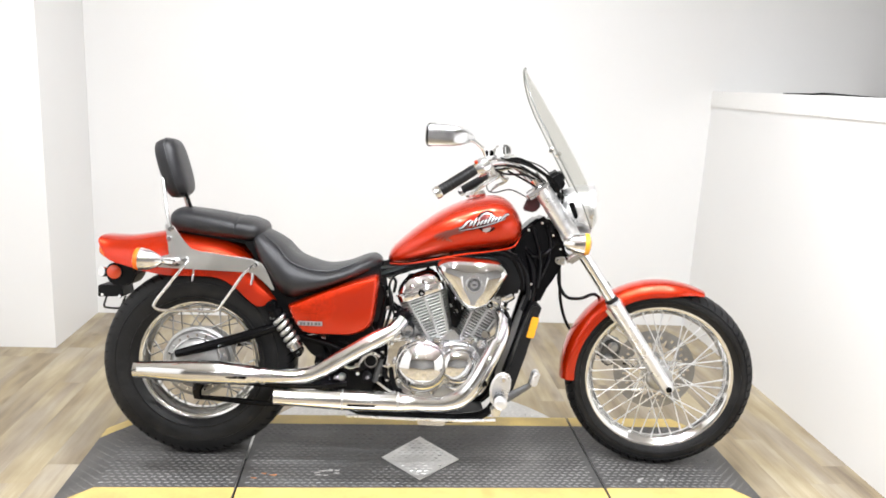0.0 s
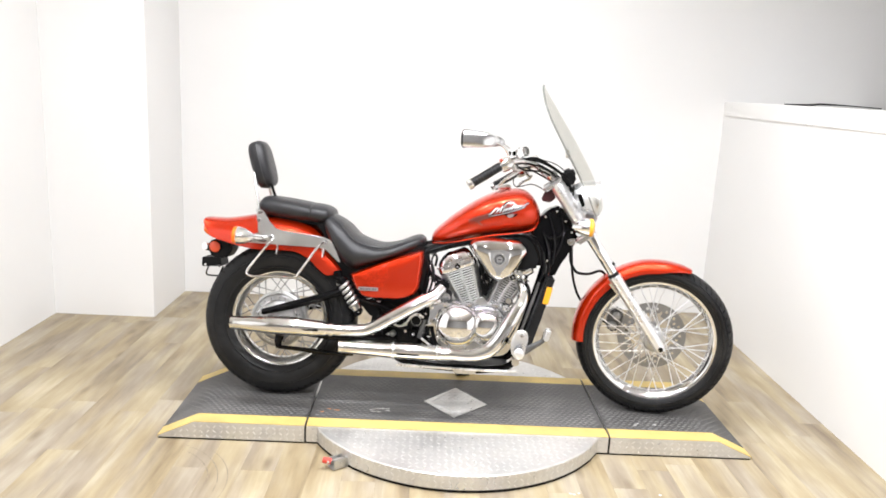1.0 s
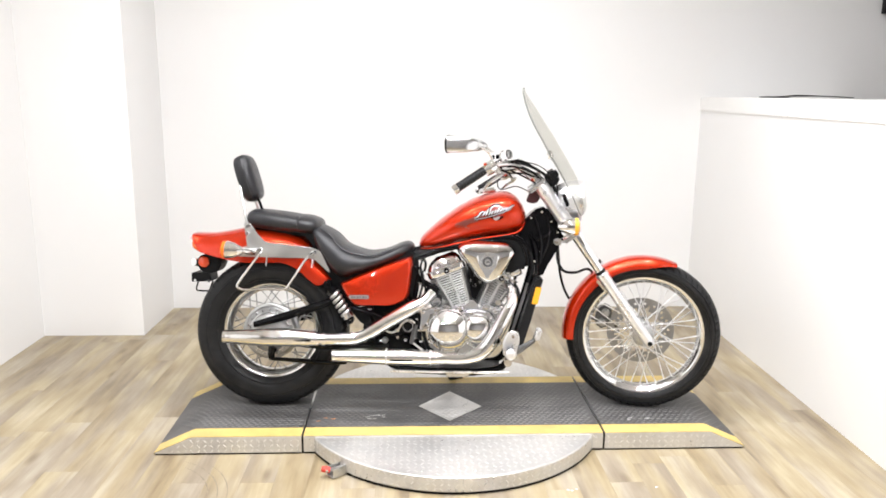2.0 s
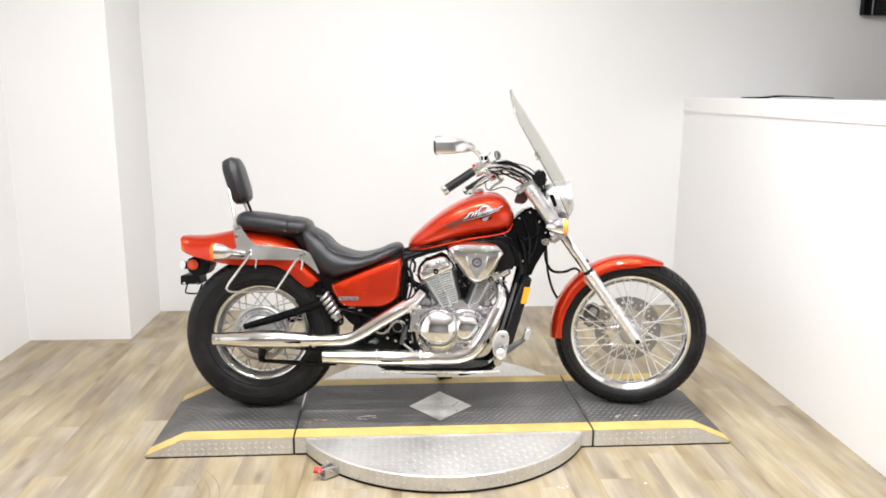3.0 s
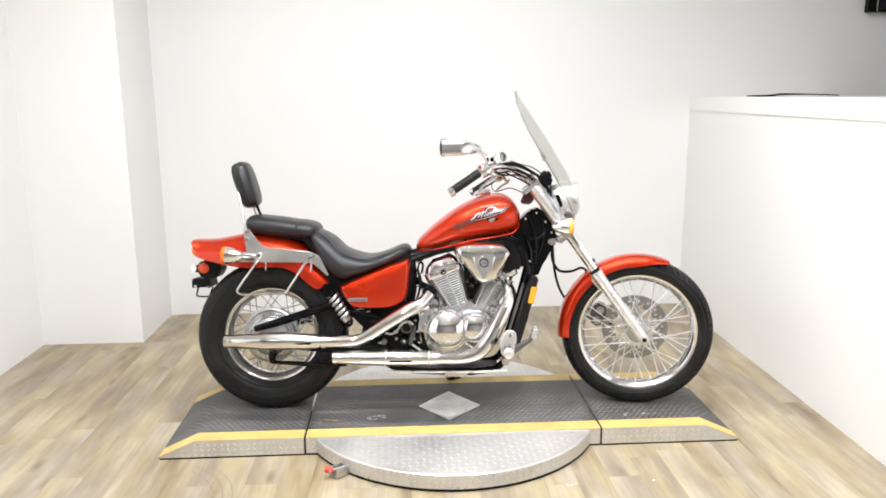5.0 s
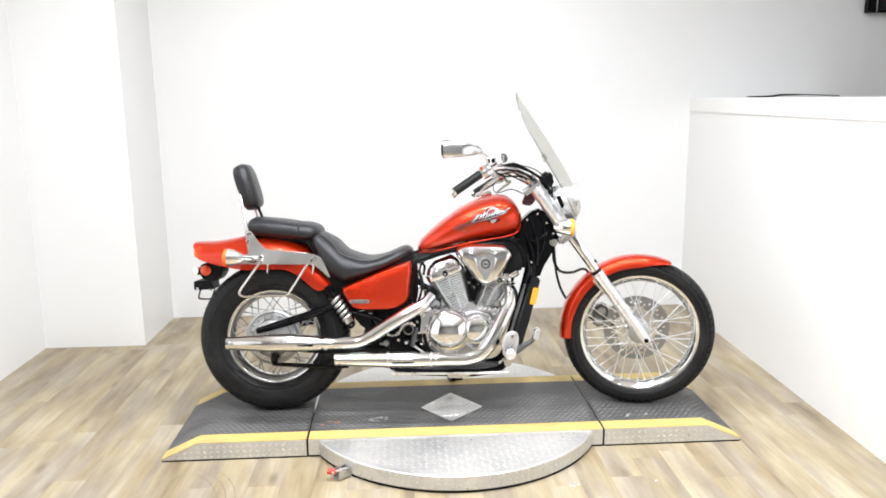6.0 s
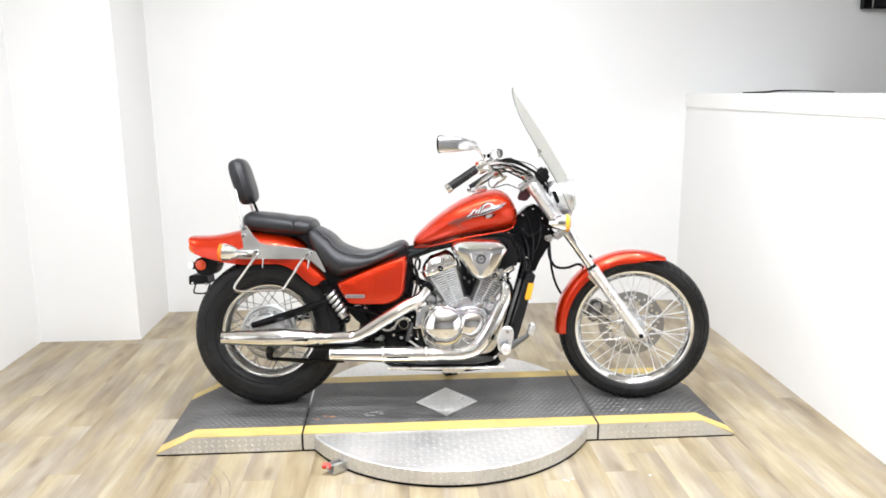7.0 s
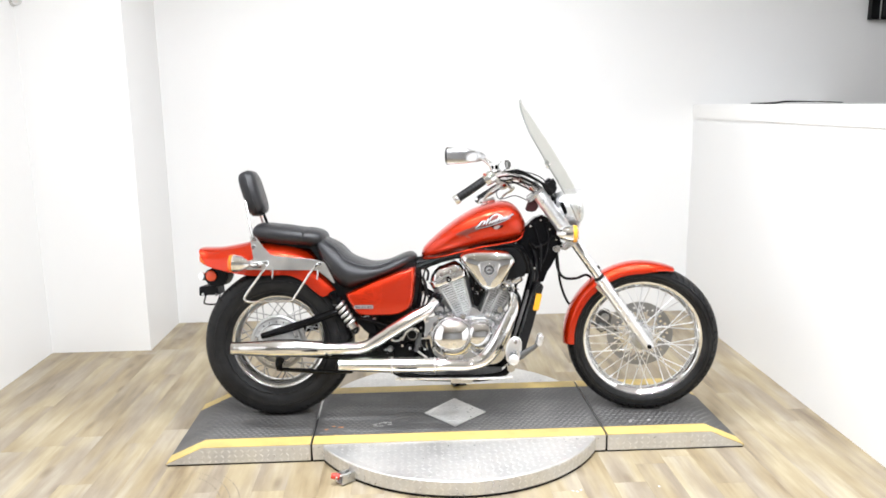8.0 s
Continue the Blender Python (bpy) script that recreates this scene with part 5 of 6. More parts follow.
for lo, hi in (((-0.275, -0.094, 0.330), (-0.235, -0.070, 0.362)), ((-0.345, -0.092, 0.345), (-0.300, -0.070, 0.385))):
    part("relay", box(bmesh.new(), lo, hi, 0.004), PLASTIC, engine, "small black electrical box")

bm = lathe(bmesh.new(), [(0, -0.012), (0.006, -0.012), (0.009, -0.007), (0.010, 0.004), (0, 0.004)], (-0.262, -0.095, 0.318), (0, 1, 0), 12)
part("pivot_bolt", bm, CHROME, engine, "small chrome pivot bolt")
part("pivot_bolt", lathe(bmesh.new(), [(0, -0.012), (0.008, -0.012), (0.013, -0.006), (0.014, 0.004), (0, 0.004)], (-0.315, -0.105, 0.305), (0, 1, 0), 14), STEEL, engine)
part("pivot_bolt", lathe(bmesh.new(), [(0, -0.010), (0.004, -0.010), (0.006, -0.006), (0.007, 0.004), (0, 0.004)], (-0.345, -0.100, 0.362), (0, 1, 0), 10), CHROME, engine)
part("brake_cylinder", tube(bmesh.new(), [(-0.200, -0.108, 0.292), (-0.190, -0.108, 0.335), (-0.178, -0.106, 0.372)], [0.011, 0.013, 0.010], 14), DARKCAST, engine, "small dark brake cylinder")
part("linkage_rod", tube(bmesh.new(), [(-0.192, -0.125, 0.296), (-0.15, -0.13, 0.268), (-0.10, -0.135, 0.250)], 0.0042, 8), STEEL, engine)
part("clip_band", lathe(bmesh.new(), [(0.020, -0.003), (0.0225, -0.002), (0.0225, 0.002), (0.020, 0.003)], (-0.2172, -0.122, 0.3692), (0, 1, 0), 20, True), CAST, engine)
part("drain_hose", tube(bmesh.new(), [(-0.30, -0.10, 0.425), (-0.265, -0.11, 0.395), (-0.255, -0.11, 0.365), (-0.278, -0.11, 0.335)], 0.0048, 8), PLASTIC, engine)

for lo, hi in (((-0.40, -0.112, 0.425), (-0.365, -0.075, 0.458)), ((-0.350, -0.108, 0.290), (-0.320, -0.070, 0.318)), ((-0.300, -0.112, 0.392), (-0.268, -0.080, 0.420)), ((-0.245, -0.106, 0.290), (-0.214, -0.070, 0.326))):
    part("connector", box(bmesh.new(), lo, hi, 0.005), BLACK, engine, "small glossy black connector")
for q, r in (((-0.382, -0.114, 0.440), 0.006), ((-0.284, -0.114, 0.405), 0.0055), ((-0.335, -0.110, 0.303), 0.0065), ((-0.228, -0.108, 0.306), 0.005), ((-0.165, -0.090, 0.655), 0.006), ((-0.188, -0.085, 0.640), 0.005), ((-0.176, -0.088, 0.600), 0.006), ((-0.168, -0.092, 0.548), 0.0055)):
    dome_nut("fitting", q, (0, -1, 0.2), r, engine)
for pts in ([(-0.200, -0.075, 0.672), (-0.178, -0.090, 0.660), (-0.152, -0.094, 0.662), (-0.128, -0.088, 0.676)], [(-0.210, -0.078, 0.640), (-0.186, -0.094, 0.622), (-0.176, -0.098, 0.585), (-0.186, -0.092, 0.545)], [(-0.415, -0.100, 0.440), (-0.370, -0.116, 0.412), (-0.335, -0.116, 0.372), (-0.330, -0.112, 0.330)]):
    part("hose", tube(bmesh.new(), pts, 0.0048, 8), BLACK, engine, "glossy black hose")

# air cleaner
air = [(-0.0084, 0.7127), (0.0123, 0.731), (0.0535, 0.7401), (0.1153, 0.7411), (0.1874, 0.738), (0.2202, 0.7229), (0.2364, 0.6986), (0.23, 0.6764), (0.1965, 0.62), (0.1654, 0.5779), (0.1325, 0.5599), (0.1018, 0.5629), (0.0733, 0.5859), (0.0325, 0.6442), (-0.0022, 0.6885)]
cleaner = part("air_cleaner_cover", pillow(bmesh.new(), air, -0.100, -0.195, 0.26, 7, 0.55, 4), CHROME, bike, "rounded triangular chrome air cleaner cover", 60)
c = (0.1148, -0.198, 0.6592)
keel = slab(bmesh.new(), [(0.066, 0.690), (0.112, 0.700), (0.166, 0.690), (0.150, 0.640), (0.126, 0.592), (0.114, 0.582), (0.102, 0.592), (0.082, 0.640)], -0.214, -0.190, 0.009, 4)
part("emblem_shield", keel, CHROME, cleaner, "raised chrome keel under the emblem", 60)
c = (0.1148, -0.214, 0.6592)
part("emblem_ring", lathe(bmesh.new(), [(0.021, -0.006), (0.026, -0.006), (0.028, -0.002), (0.028, 0.003), (0.021, 0.003)], c, (0, 1, 0), 36, True), CHROME, cleaner)
part("emblem_groove", lathe(bmesh.new(), [(0.014, -0.0015), (0.0212, -0.0015), (0.0212, 0.002), (0.014, 0.002)], c, (0, 1, 0), 36, True), DARKCAST, cleaner, "dark ring inside the emblem")
part("emblem_disc", lathe(bmesh.new(), [(0, -0.005), (0.012, -0.0045), (0.0142, -0.002), (0.0142, 0.002), (0, 0.002)], c, (0, 1, 0), 28), CHROME, cleaner)
part("emblem_bar", box(bmesh.new(), (0.1074, -0.2215, 0.6560), (0.1222, -0.2188, 0.6624), 0.001), DARKCAST, cleaner)
air_rim = [p + Vector((0, -0.122, 0)) for p in spline([(x, 0, z) for x, z in air], 3, True)]
part("cover_seam", tube(bmesh.new(), air_rim, 0.0030, 6, 1, False, True), BLACK, cleaner, "dark seam round the cover")
bm = slab(bmesh.new(), [(0.0329, 0.7519), (0.2235, 0.762), (0.2851, 0.7468), (0.3018, 0.6912), (0.2936, 0.6208), (0.2372, 0.6107), (0.1653, 0.5907), (0.0531, 0.6711)], -0.105, 0.09, 0.015, 3)
part("air_box", bm, PLASTIC, bike, "black plastic air box behind the chrome cover")

# ---- exhausts ----
def pipe(bm, pts, radii, seg=20, n=6):
    return tube(bm, pts, radii, seg, n)


Y1, Y2 = -0.205, -0.215
up = part("upper_muffler", pipe(bmesh.new(), [(-0.9786, Y1, 0.3323), (-0.9421, Y1, 0.3323), (-0.8102, Y1, 0.3313), (-0.7088, Y1, 0.3313), (-0.6277, Y1, 0.3283), (-0.582, Y1, 0.3264)], [0.026, 0.028, 0.0385, 0.0385, 0.034, 0.028], 24), MUFFLER, bike, "chrome upper slash muffler")
part("muffler_end", lathe(bmesh.new(), [(0.020, 0.0), (0.0275, 0.0), (0.0275, 0.012), (0.020, 0.05)], (-0.9826, Y1, 0.3323), (1, 0, 0), 24, True), MUFFLER, up, "rolled chrome muffler mouth")
part("clamp", lathe(bmesh.new(), [(0.024, -0.008), (0.030, -0.008), (0.030, 0.008), (0.024, 0.008)], (-0.5627, Y1, 0.3264), (1, 0, 0), 24, True), CHROME, up)
part("header_pipe", pipe(bmesh.new(), [(-0.5921, Y1, 0.3264), (-0.506, Y1, 0.3274), (-0.4351, Y1 + 0.002, 0.3306), (-0.3896, Y1 + 0.006, 0.3448), (-0.324, Y1 + 0.014, 0.3832), (-0.2228, Y1 + 0.028, 0.4422), (-0.1567, Y1 + 0.045, 0.4761), (-0.116, -0.125, 0.5133)], 0.0255), CHROME, up, "chrome header pipe, slightly blued")
part("heat_shield", pipe(bmesh.new(), [(-0.3745, Y1 - 0.003, 0.3535), (-0.3039, Y1 + 0.008, 0.3962), (-0.2025, Y1 + 0.022, 0.4553), (-0.1516, Y1 + 0.036, 0.4809)], [0.0275, 0.029, 0.029, 0.026]), CHROME, up)
low = part("lower_muffler", pipe(bmesh.new(), [(-0.521, Y2, 0.2606), (-0.4745, Y2, 0.2596), (-0.3026, Y2, 0.2576), (-0.2015, Y2, 0.2567), (-0.1105, Y2, 0.2557), (-0.0498, Y2, 0.2557)], [0.0245, 0.027, 0.034, 0.034, 0.031, 0.024], 24), MUFFLER, bike, "chrome lower muffler")
part("muffler_end", lathe(bmesh.new(), [(0.019, 0.0), (0.026, 0.0), (0.026, 0.012), (0.019, 0.05)], (-0.5251, Y2, 0.2606), (1, 0, 0), 24, True), MUFFLER, low, "rolled chrome muffler mouth")
part("header_pipe", pipe(bmesh.new(), [(-0.07, Y2, 0.2557), (0.0007, Y2, 0.2537), (0.0563, Y2 + 0.002, 0.2608), (0.1071, Y2 + 0.005, 0.2905), (0.1481, Y2 + 0.01, 0.345), (0.1842, Y2 + 0.02, 0.4103), (0.2175, Y2 + 0.035, 0.4765), (0.224, Y2 + 0.07, 0.5257), (0.211, -0.10, 0.5563)], 0.0245), CHROME, low, "chrome header pipe")
part("heat_shield", pipe(bmesh.new(), [(0.0311, Y2 - 0.003, 0.2563), (0.0868, Y2 - 0.002, 0.2759), (0.1306, Y2 + 0.002, 0.3215), (0.1687, Y2 + 0.010, 0.3873), (0.2103, Y2 + 0.024, 0.4682)], [0.026, 0.031, 0.032, 0.032, 0.027]), CHROME, low, "chrome heat shield")
for x, r in ((-0.118, 0.0325), (-0.300, 0.0352)):
    part("shield_band", lathe(bmesh.new(), [(r - 0.006, -0.004), (r, -0.003), (r, 0.003), (r - 0.006, 0.004)], (x, Y2, 0.2566), (1, 0, 0), 24, True), STEEL, low, "narrow joint band")
for x, r in ((-0.640, 0.0365), (-0.600, 0.0315)):
    part("muffler_step", lathe(bmesh.new(), [(r - 0.006, -0.003), (r, -0.002), (r, 0.002), (r - 0.006, 0.003)], (x, Y1, 0.3287), (1, 0, 0), 24, True), CHROME, up, "narrow welded step")
part("shield_slot", box(bmesh.new(), (-0.285, Y2 - 0.0362, 0.2460), (-0.190, Y2 - 0.0300, 0.2560), 0.003), BLACK, low, "dark slot in the heat shield")
part("shield_slot", box(bmesh.new(), (-0.682, Y1 - 0.0385, 0.3220), (-0.612, Y1 - 0.0320, 0.3310), 0.003), BLACK, up, "dark slot in the heat shield")
for t in (0.25, 0.55, 0.82):
    q = Vector((-0.3745, Y1 - 0.003, 0.3535)).lerp(Vector((-0.1516, Y1 + 0.036, 0.4809)), t)
    dome_nut("shield_screw", q + Vector((0.010, -0.026, 0.010)), (0.1, -1, 0.35), 0.0055, up)
for q in ((0.118, Y2 - 0.028, 0.318), (0.172, Y2 - 0.018, 0.408), (0.205, Y2 - 0.004, 0.466)):
    dome_nut("shield_screw", q, (-0.1, -1, 0.2), 0.0055, low)

# lower rails, stand, pegs and pedal
part("lower_rail", tube(bmesh.new(), [(-0.2917, -0.150, 0.183), (-0.1003, -0.150, 0.1791), (0.1012, -0.150, 0.1791), (0.2172, -0.150, 0.1859)], 0.0055, 8), BRIGHT, bike, "thin bright brake rod")
bm = slab(bmesh.new(), [(-0.2614, 0.1811), (-0.2009, 0.1569), (0.0608, 0.1453), (0.1514, 0.1588), (0.1919, 0.1811)], -0.085, 0.085, 0.006)
part("skid_pan", bm, PLASTIC, bike, "black lower frame pan")
stand = part("side_stand", tube(bmesh.new(), [(-0.075, 0.11, 0.185), (-0.045, 0.20, 0.11), (-0.012, 0.300, 0.044)], 0.010, 10), BLACK, bike, "black side stand")
part("stand_foot", box(bmesh.new(), (-0.035, -0.025, 0.0), (0.035, 0.025, 0.007), 0.003, Matrix.Translation((-0.010, 0.309, 0.0380)) @ pose(0, 0, 0, LEAN, 0, 20)), BLACK, stand)
bm = box(bmesh.new(), (-0.0499, -0.155, 0.1591), (0.0458, -0.140, 0.1784), 0.004)
part("linkage_cover", bm, ALLOY, bike)
peg = part("foot_peg_bracket", slab(bmesh.new(), [(0.179, 0.300), (0.178, 0.334), (0.188, 0.364), (0.204, 0.384), (0.232, 0.386), (0.247, 0.368), (0.247, 0.335), (0.238, 0.298), (0.228, 0.270), (0.210, 0.264), (0.186, 0.276)], -0.275, -0.262, 0.006, 3), BRIGHT, bike, "bright alloy foot peg bracket")
for x, z in ((0.220, 0.362), (0.206, 0.290)):
    part("bracket_bolt", lathe(bmesh.new(), [(0, -0.010), (0.006, -0.010), (0.009, -0.006), (0.010, 0.0), (0, 0.0)], (x, -0.275, z), (0, 1, 0), 10), CHROME, peg)
part("bracket_arm", tube(bmesh.new(), [(0.2036, -0.264, 0.3131), (0.2033, -0.18, 0.2942), (0.208, -0.09, 0.2761)], 0.012, 10), BLACK, peg)
part("foot_peg", tube(bmesh.new(), [(0.2086, -0.272, 0.3043), (0.2086, -0.295, 0.3010), (0.2087, -0.318, 0.2985)], [0.012, 0.020, 0.020], 16), RUBBER, peg, "black ribbed rubber foot peg")
part("peg_end", lathe(bmesh.new(), [(0, -0.004), (0.014, -0.003), (0.021, 0.002), (0.023, 0.008), (0.023, 0.014), (0, 0.014)], (0.2087, -0.332, 0.2975), (0, 1, 0), 24), BRIGHT, peg, "bright rounded peg end")
pedal = part("brake_pedal", tube(bmesh.new(), [(0.203, -0.252, 0.272), (0.241, -0.262, 0.300), (0.272, -0.272, 0.324), (0.303, -0.280, 0.347), (0.311, -0.284, 0.368)], [0.010, 0.014, 0.012, 0.009, 0.009], 10), DARKCAST, bike, "bent dark steel brake pedal")
part("pedal_pad", box(bmesh.new(), (-0.011, -0.024, -0.024), (0.011, 0.024, 0.024), 0.005, pose(0.318, -0.290, 0.376, 0, 14, 0), 3), BRIGHT, pedal)
part("pedal_pivot", lathe(bmesh.new(), [(0, -0.02), (0.016, -0.02), (0.016, 0.02), (0, 0.02)], (0.2009, -0.262, 0.2528), (0, 1, 0), 16), CHROME, pedal)

# radiator
panel = [(0.3211, 0.593), (0.3557, 0.585), (0.3061, 0.4061), (0.2656, 0.2686), (0.2284, 0.2862), (0.2676, 0.416)]
rad = part("radiator", slab(bmesh.new(), panel, -0.150, 0.150, 0.006), GREY, bike, "dark grey radiator shroud")
part("side_reflector", slab(bmesh.new(), [(0.322, 0.55), (0.347, 0.547), (0.331, 0.4754), (0.3056, 0.4783)], -0.158, -0.149, 0.002), AMBER, rad, "amber side reflector")

# ---- front end ----


def at_fork(s, y):
    """A point s metres up the fork from the axle."""
    return Vector((fork_line.x, y, fork_line.z)) - slope * s


for y in (-0.105, 0.105):
    leg = front_part("fork_leg", tube(bmesh.new(), [at_fork(0.30, y), at_fork(0.60, y), at_fork(0.86, y)], 0.0195, 18), CHROME, bike, "chrome telescopic fork tube")
    part("fork_slider", tube(bmesh.new(), [at_fork(-0.020, y), at_fork(0.0, y), at_fork(0.04, y), at_fork(0.30, y), at_fork(0.345, y), at_fork(0.358, y)], [0.020, 0.024, 0.0235, 0.0245, 0.0275, 0.0255], 20, 4), BRIGHT, leg, "bright alloy fork slider")
    part("dust_seal", tube(bmesh.new(), [at_fork(0.356, y), at_fork(0.372, y)], 0.0225, 18), RUBBER, leg)
    s = -1 if y < 0 else 1
    part("axle_bolt", lathe(bmesh.new(), [(0, 0), (0.010, 0), (0.010, 0.006), (0, 0.006)], (0.8296, y + s * 0.0245, 0.3207), (0, s, 0), 14), PLASTIC, leg)
    part("fork_shroud", tube(bmesh.new(), [at_fork(0.585, y), at_fork(0.60, y), at_fork(0.80, y), at_fork(0.815, y)], [0.022, 0.030, 0.030, 0.022], 20, 3), BRIGHT, leg, "bright fork cover")
front_part("front_axle", tube(bmesh.new(), [(0.813, -0.10, AXLE), (0.813, 0.10, AXLE)], 0.010), STEEL, bike)
for s in (0.565, 0.825):
    p = at_fork(s, 0)
    m = Matrix.Translation(p) @ Matrix.Rotation(math.atan2(slope.x, -slope.z), 4, "Y")
    front_part("fork_clamp", box(bmesh.new(), (-0.060, -0.140, -0.016), (0.030, 0.140, 0.016), 0.010, Matrix.Translation(p) @ Matrix.Rotation(-math.atan2(slope.x, -slope.z), 4, "Y"), 3), ALLOY if s < 0.7 else CHROME, bike, "fork clamp")

# headlight
c = Vector((0.4780, 0, 0.917))
lamp_part = front_part("headlight", lathe(bmesh.new(), [(0.0, -0.085), (0.030, -0.080), (0.062, -0.055), (0.080, -0.015), (0.086, 0.030), (0.090, 0.036), (0.090, 0.052), (0.083, 0.056), (0.078, 0.050), (0.0, 0.040)], c, (1, 0, -0.03), 44), BRIGHT, bike, "round bright chrome headlight")
part("headlight_lens", lathe(bmesh.new(), [(0.0, 0.066), (0.040, 0.063), (0.080, 0.052), (0.080, 0.048), (0.0, 0.060)], c, (1, 0, -0.03), 40), LENS, lamp_part, "clear fluted lens")
part("headlight_bracket", slab(bmesh.new(), [(0.4206, 0.8374), (0.4613, 0.8275), (0.4769, 0.8533), (0.4466, 0.8838)], -0.095, 0.095, 0.004), CHROME, lamp_part)

# front turn signal
def signal(name, c, d, lens, label, stalk, maker):
    s = maker(name, lathe(bmesh.new(), [(0.0, -0.056), (0.010, -0.054), (0.022, -0.040), (0.032, -0.016), (0.0355, 0.004), (0.0365, 0.010), (0.0365, 0.014), (0.0, 0.014)], c, d, 32), CHROME, bike, label)
    part("signal_lens", lathe(bmesh.new(), [(0.0365, 0.0142), (0.0372, 0.016), (0.035, 0.028), (0.022, 0.035), (0.0, 0.036), (0.0, 0.0142)], c, d, 28), lens, s, "amber lens")
    part("signal_stalk", tube(bmesh.new(), stalk, 0.0085, 10), CHROME, s)
    return s


signal("front_turn_signal", (0.4794, -0.205, 0.8257), (1, 0, 0), AMBER, "chrome bullet turn signal with amber lens", [(0.4572, -0.190, 0.8241), (0.4575, -0.15, 0.8218), (0.4585, -0.115, 0.8173)], front_part)
signal("rear_turn_signal", (-0.9527, -0.205, 0.6957), (-1, 0, 0.06), ORANGE, "chrome bullet turn signal with orange lens", [(-0.9187, -0.195, 0.6959), (-0.8946, -0.17, 0.69), (-0.8818, -0.136, 0.6853)], part)
part("signal_collar", tube(bmesh.new(), [(-0.9052, -0.190, 0.6935), (-0.8841, -0.165, 0.6856), (-0.8715, -0.138, 0.683)], [0.010, 0.014, 0.016], 12), CHROME, bike, "chrome signal stalk collar")
bm = slab(bmesh.new(), [(0.410, 0.7500), (0.438, 0.7590), (0.449, 0.7409), (0.436, 0.7250), (0.416, 0.7300)], -0.080, -0.060, 0.004)
horn = front_part("horn_bracket", bm, ALLOY, bike, "bright lower steering bracket")
for x, z, r in ((0.424, 0.742, 0.0075), (0.440, 0.733, 0.0055)):
    part("bracket_bolt", lathe(bmesh.new(), [(0, -0.010), (r * 0.7, -0.010), (r, -0.006), (r, 0.002), (0, 0.002)], (x, -0.081, z), (0, 1, 0), 8), CHROME, horn)
for pts, r in (([(0.268, -0.100, 0.742), (0.300, -0.100, 0.690), (0.312, -0.105, 0.620), (0.296, -0.108, 0.560)], 0.010), ([(0.318, -0.070, 0.850), (0.340, -0.076, 0.790), (0.352, -0.078, 0.720), (0.346, -0.090, 0.640)], 0.006),
               ([(0.366, -0.066, 0.860), (0.384, -0.070, 0.800), (0.380, -0.072, 0.730), (0.352, -0.080, 0.660)], 0.005), ([(0.300, -0.074, 0.770), (0.330, -0.078, 0.748), (0.368, -0.072, 0.758), (0.400, -0.068, 0.790)], 0.0055)):
    part("harness", tube(bmesh.new(), pts, r, 8), BLACK, frame_part, "glossy black hose at the steering neck")
for q in ((0.306, -0.062, 0.836), (0.352, -0.062, 0.862), (0.392, -0.062, 0.822), (0.420, -0.062, 0.775), (0.345, -0.062, 0.690), (0.318, -0.108, 0.655)):
    part("neck_bolt", lathe(bmesh.new(), [(0, -0.008), (0.004, -0.007), (0.006, -0.003), (0.006, 0.004), (0, 0.004)], q, (0, 1, 0), 8), CHROME, frame_part)

# number plate bracket and tail reflector
arm = [(-1.0652, 0.6677), (-1.1000, 0.6657), (-1.1350, 0.6520), (-1.1380, 0.6100), (-1.1250, 0.5880), (-1.0980, 0.5820), (-1.0700, 0.5800), (-1.0512, 0.5900), (-1.0326, 0.6275)]
plate = part("plate_bracket", slab(bmesh.new(), arm, -0.052, 0.052, 0.005), PLASTIC, bike, "black plastic number plate bracket")
part("plate_holder", slab(bmesh.new(), [(-1.1660, 0.5400), (-1.1660, 0.5800), (-1.0860, 0.5860), (-1.0790, 0.5440)], -0.052, 0.052, 0.003), PLASTIC, plate, "flat black plate holder")
part("tail_reflector", lathe(bmesh.new(), [(0, -0.012), (0.018, -0.011), (0.024, -0.006), (0.025, 0.0), (0, 0.0)], (-1.1088, -0.053, 0.6294), (0, 1, 0), 28), RED, plate, "round red reflector")
part("reflector_rim", lathe(bmesh.new(), [(0.0245, -0.006), (0.028, -0.006), (0.028, 0.0), (0.0245, 0.0)], (-1.1088, -0.053, 0.6294), (0, 1, 0), 28, True), BLACK, plate)
for x, z in ((-1.1482, 0.5488), (-1.0898, 0.5458)):
    part("plate_bolt", lathe(bmesh.new(), [(0, -0.006), (0.005, -0.006), (0.007, 0.0), (0, 0.0)], (x, -0.0525, z), (0, 1, 0), 10), CHROME, plate)
part("plate_lamp", lathe(bmesh.new(), [(0, -0.03), (0.012, -0.028), (0.018, -0.015), (0.018, 0.02), (0, 0.02)], (-1.1503, -0.02, 0.6235), (-0.4, -0.7, 0.1), 20), CHROME, plate, "small chrome plate lamp")
part("wire_loop", tube(bmesh.new(), [(-1.14, -0.04, 0.541), (-1.1489, -0.04, 0.5091), (-1.1383, -0.04, 0.5011), (-1.0976, -0.04, 0.5011), (-1.0879, -0.04, 0.5141), (-1.0758, -0.04, 0.544)], 0.0035, 8), BLACK, plate, "thin black wire loop")

# ---- handlebar ----
pts = [(0.0185, -0.352, 0.9829), (0.0716, -0.335, 1.0217), (0.1263, -0.305, 1.0588), (0.1881, -0.25, 1.0803), (0.2475, -0.18, 1.07), (0.2959, -0.11, 1.0317), (0.3391, -0.06, 0.9876), (0.3392, 0, 0.9862)]


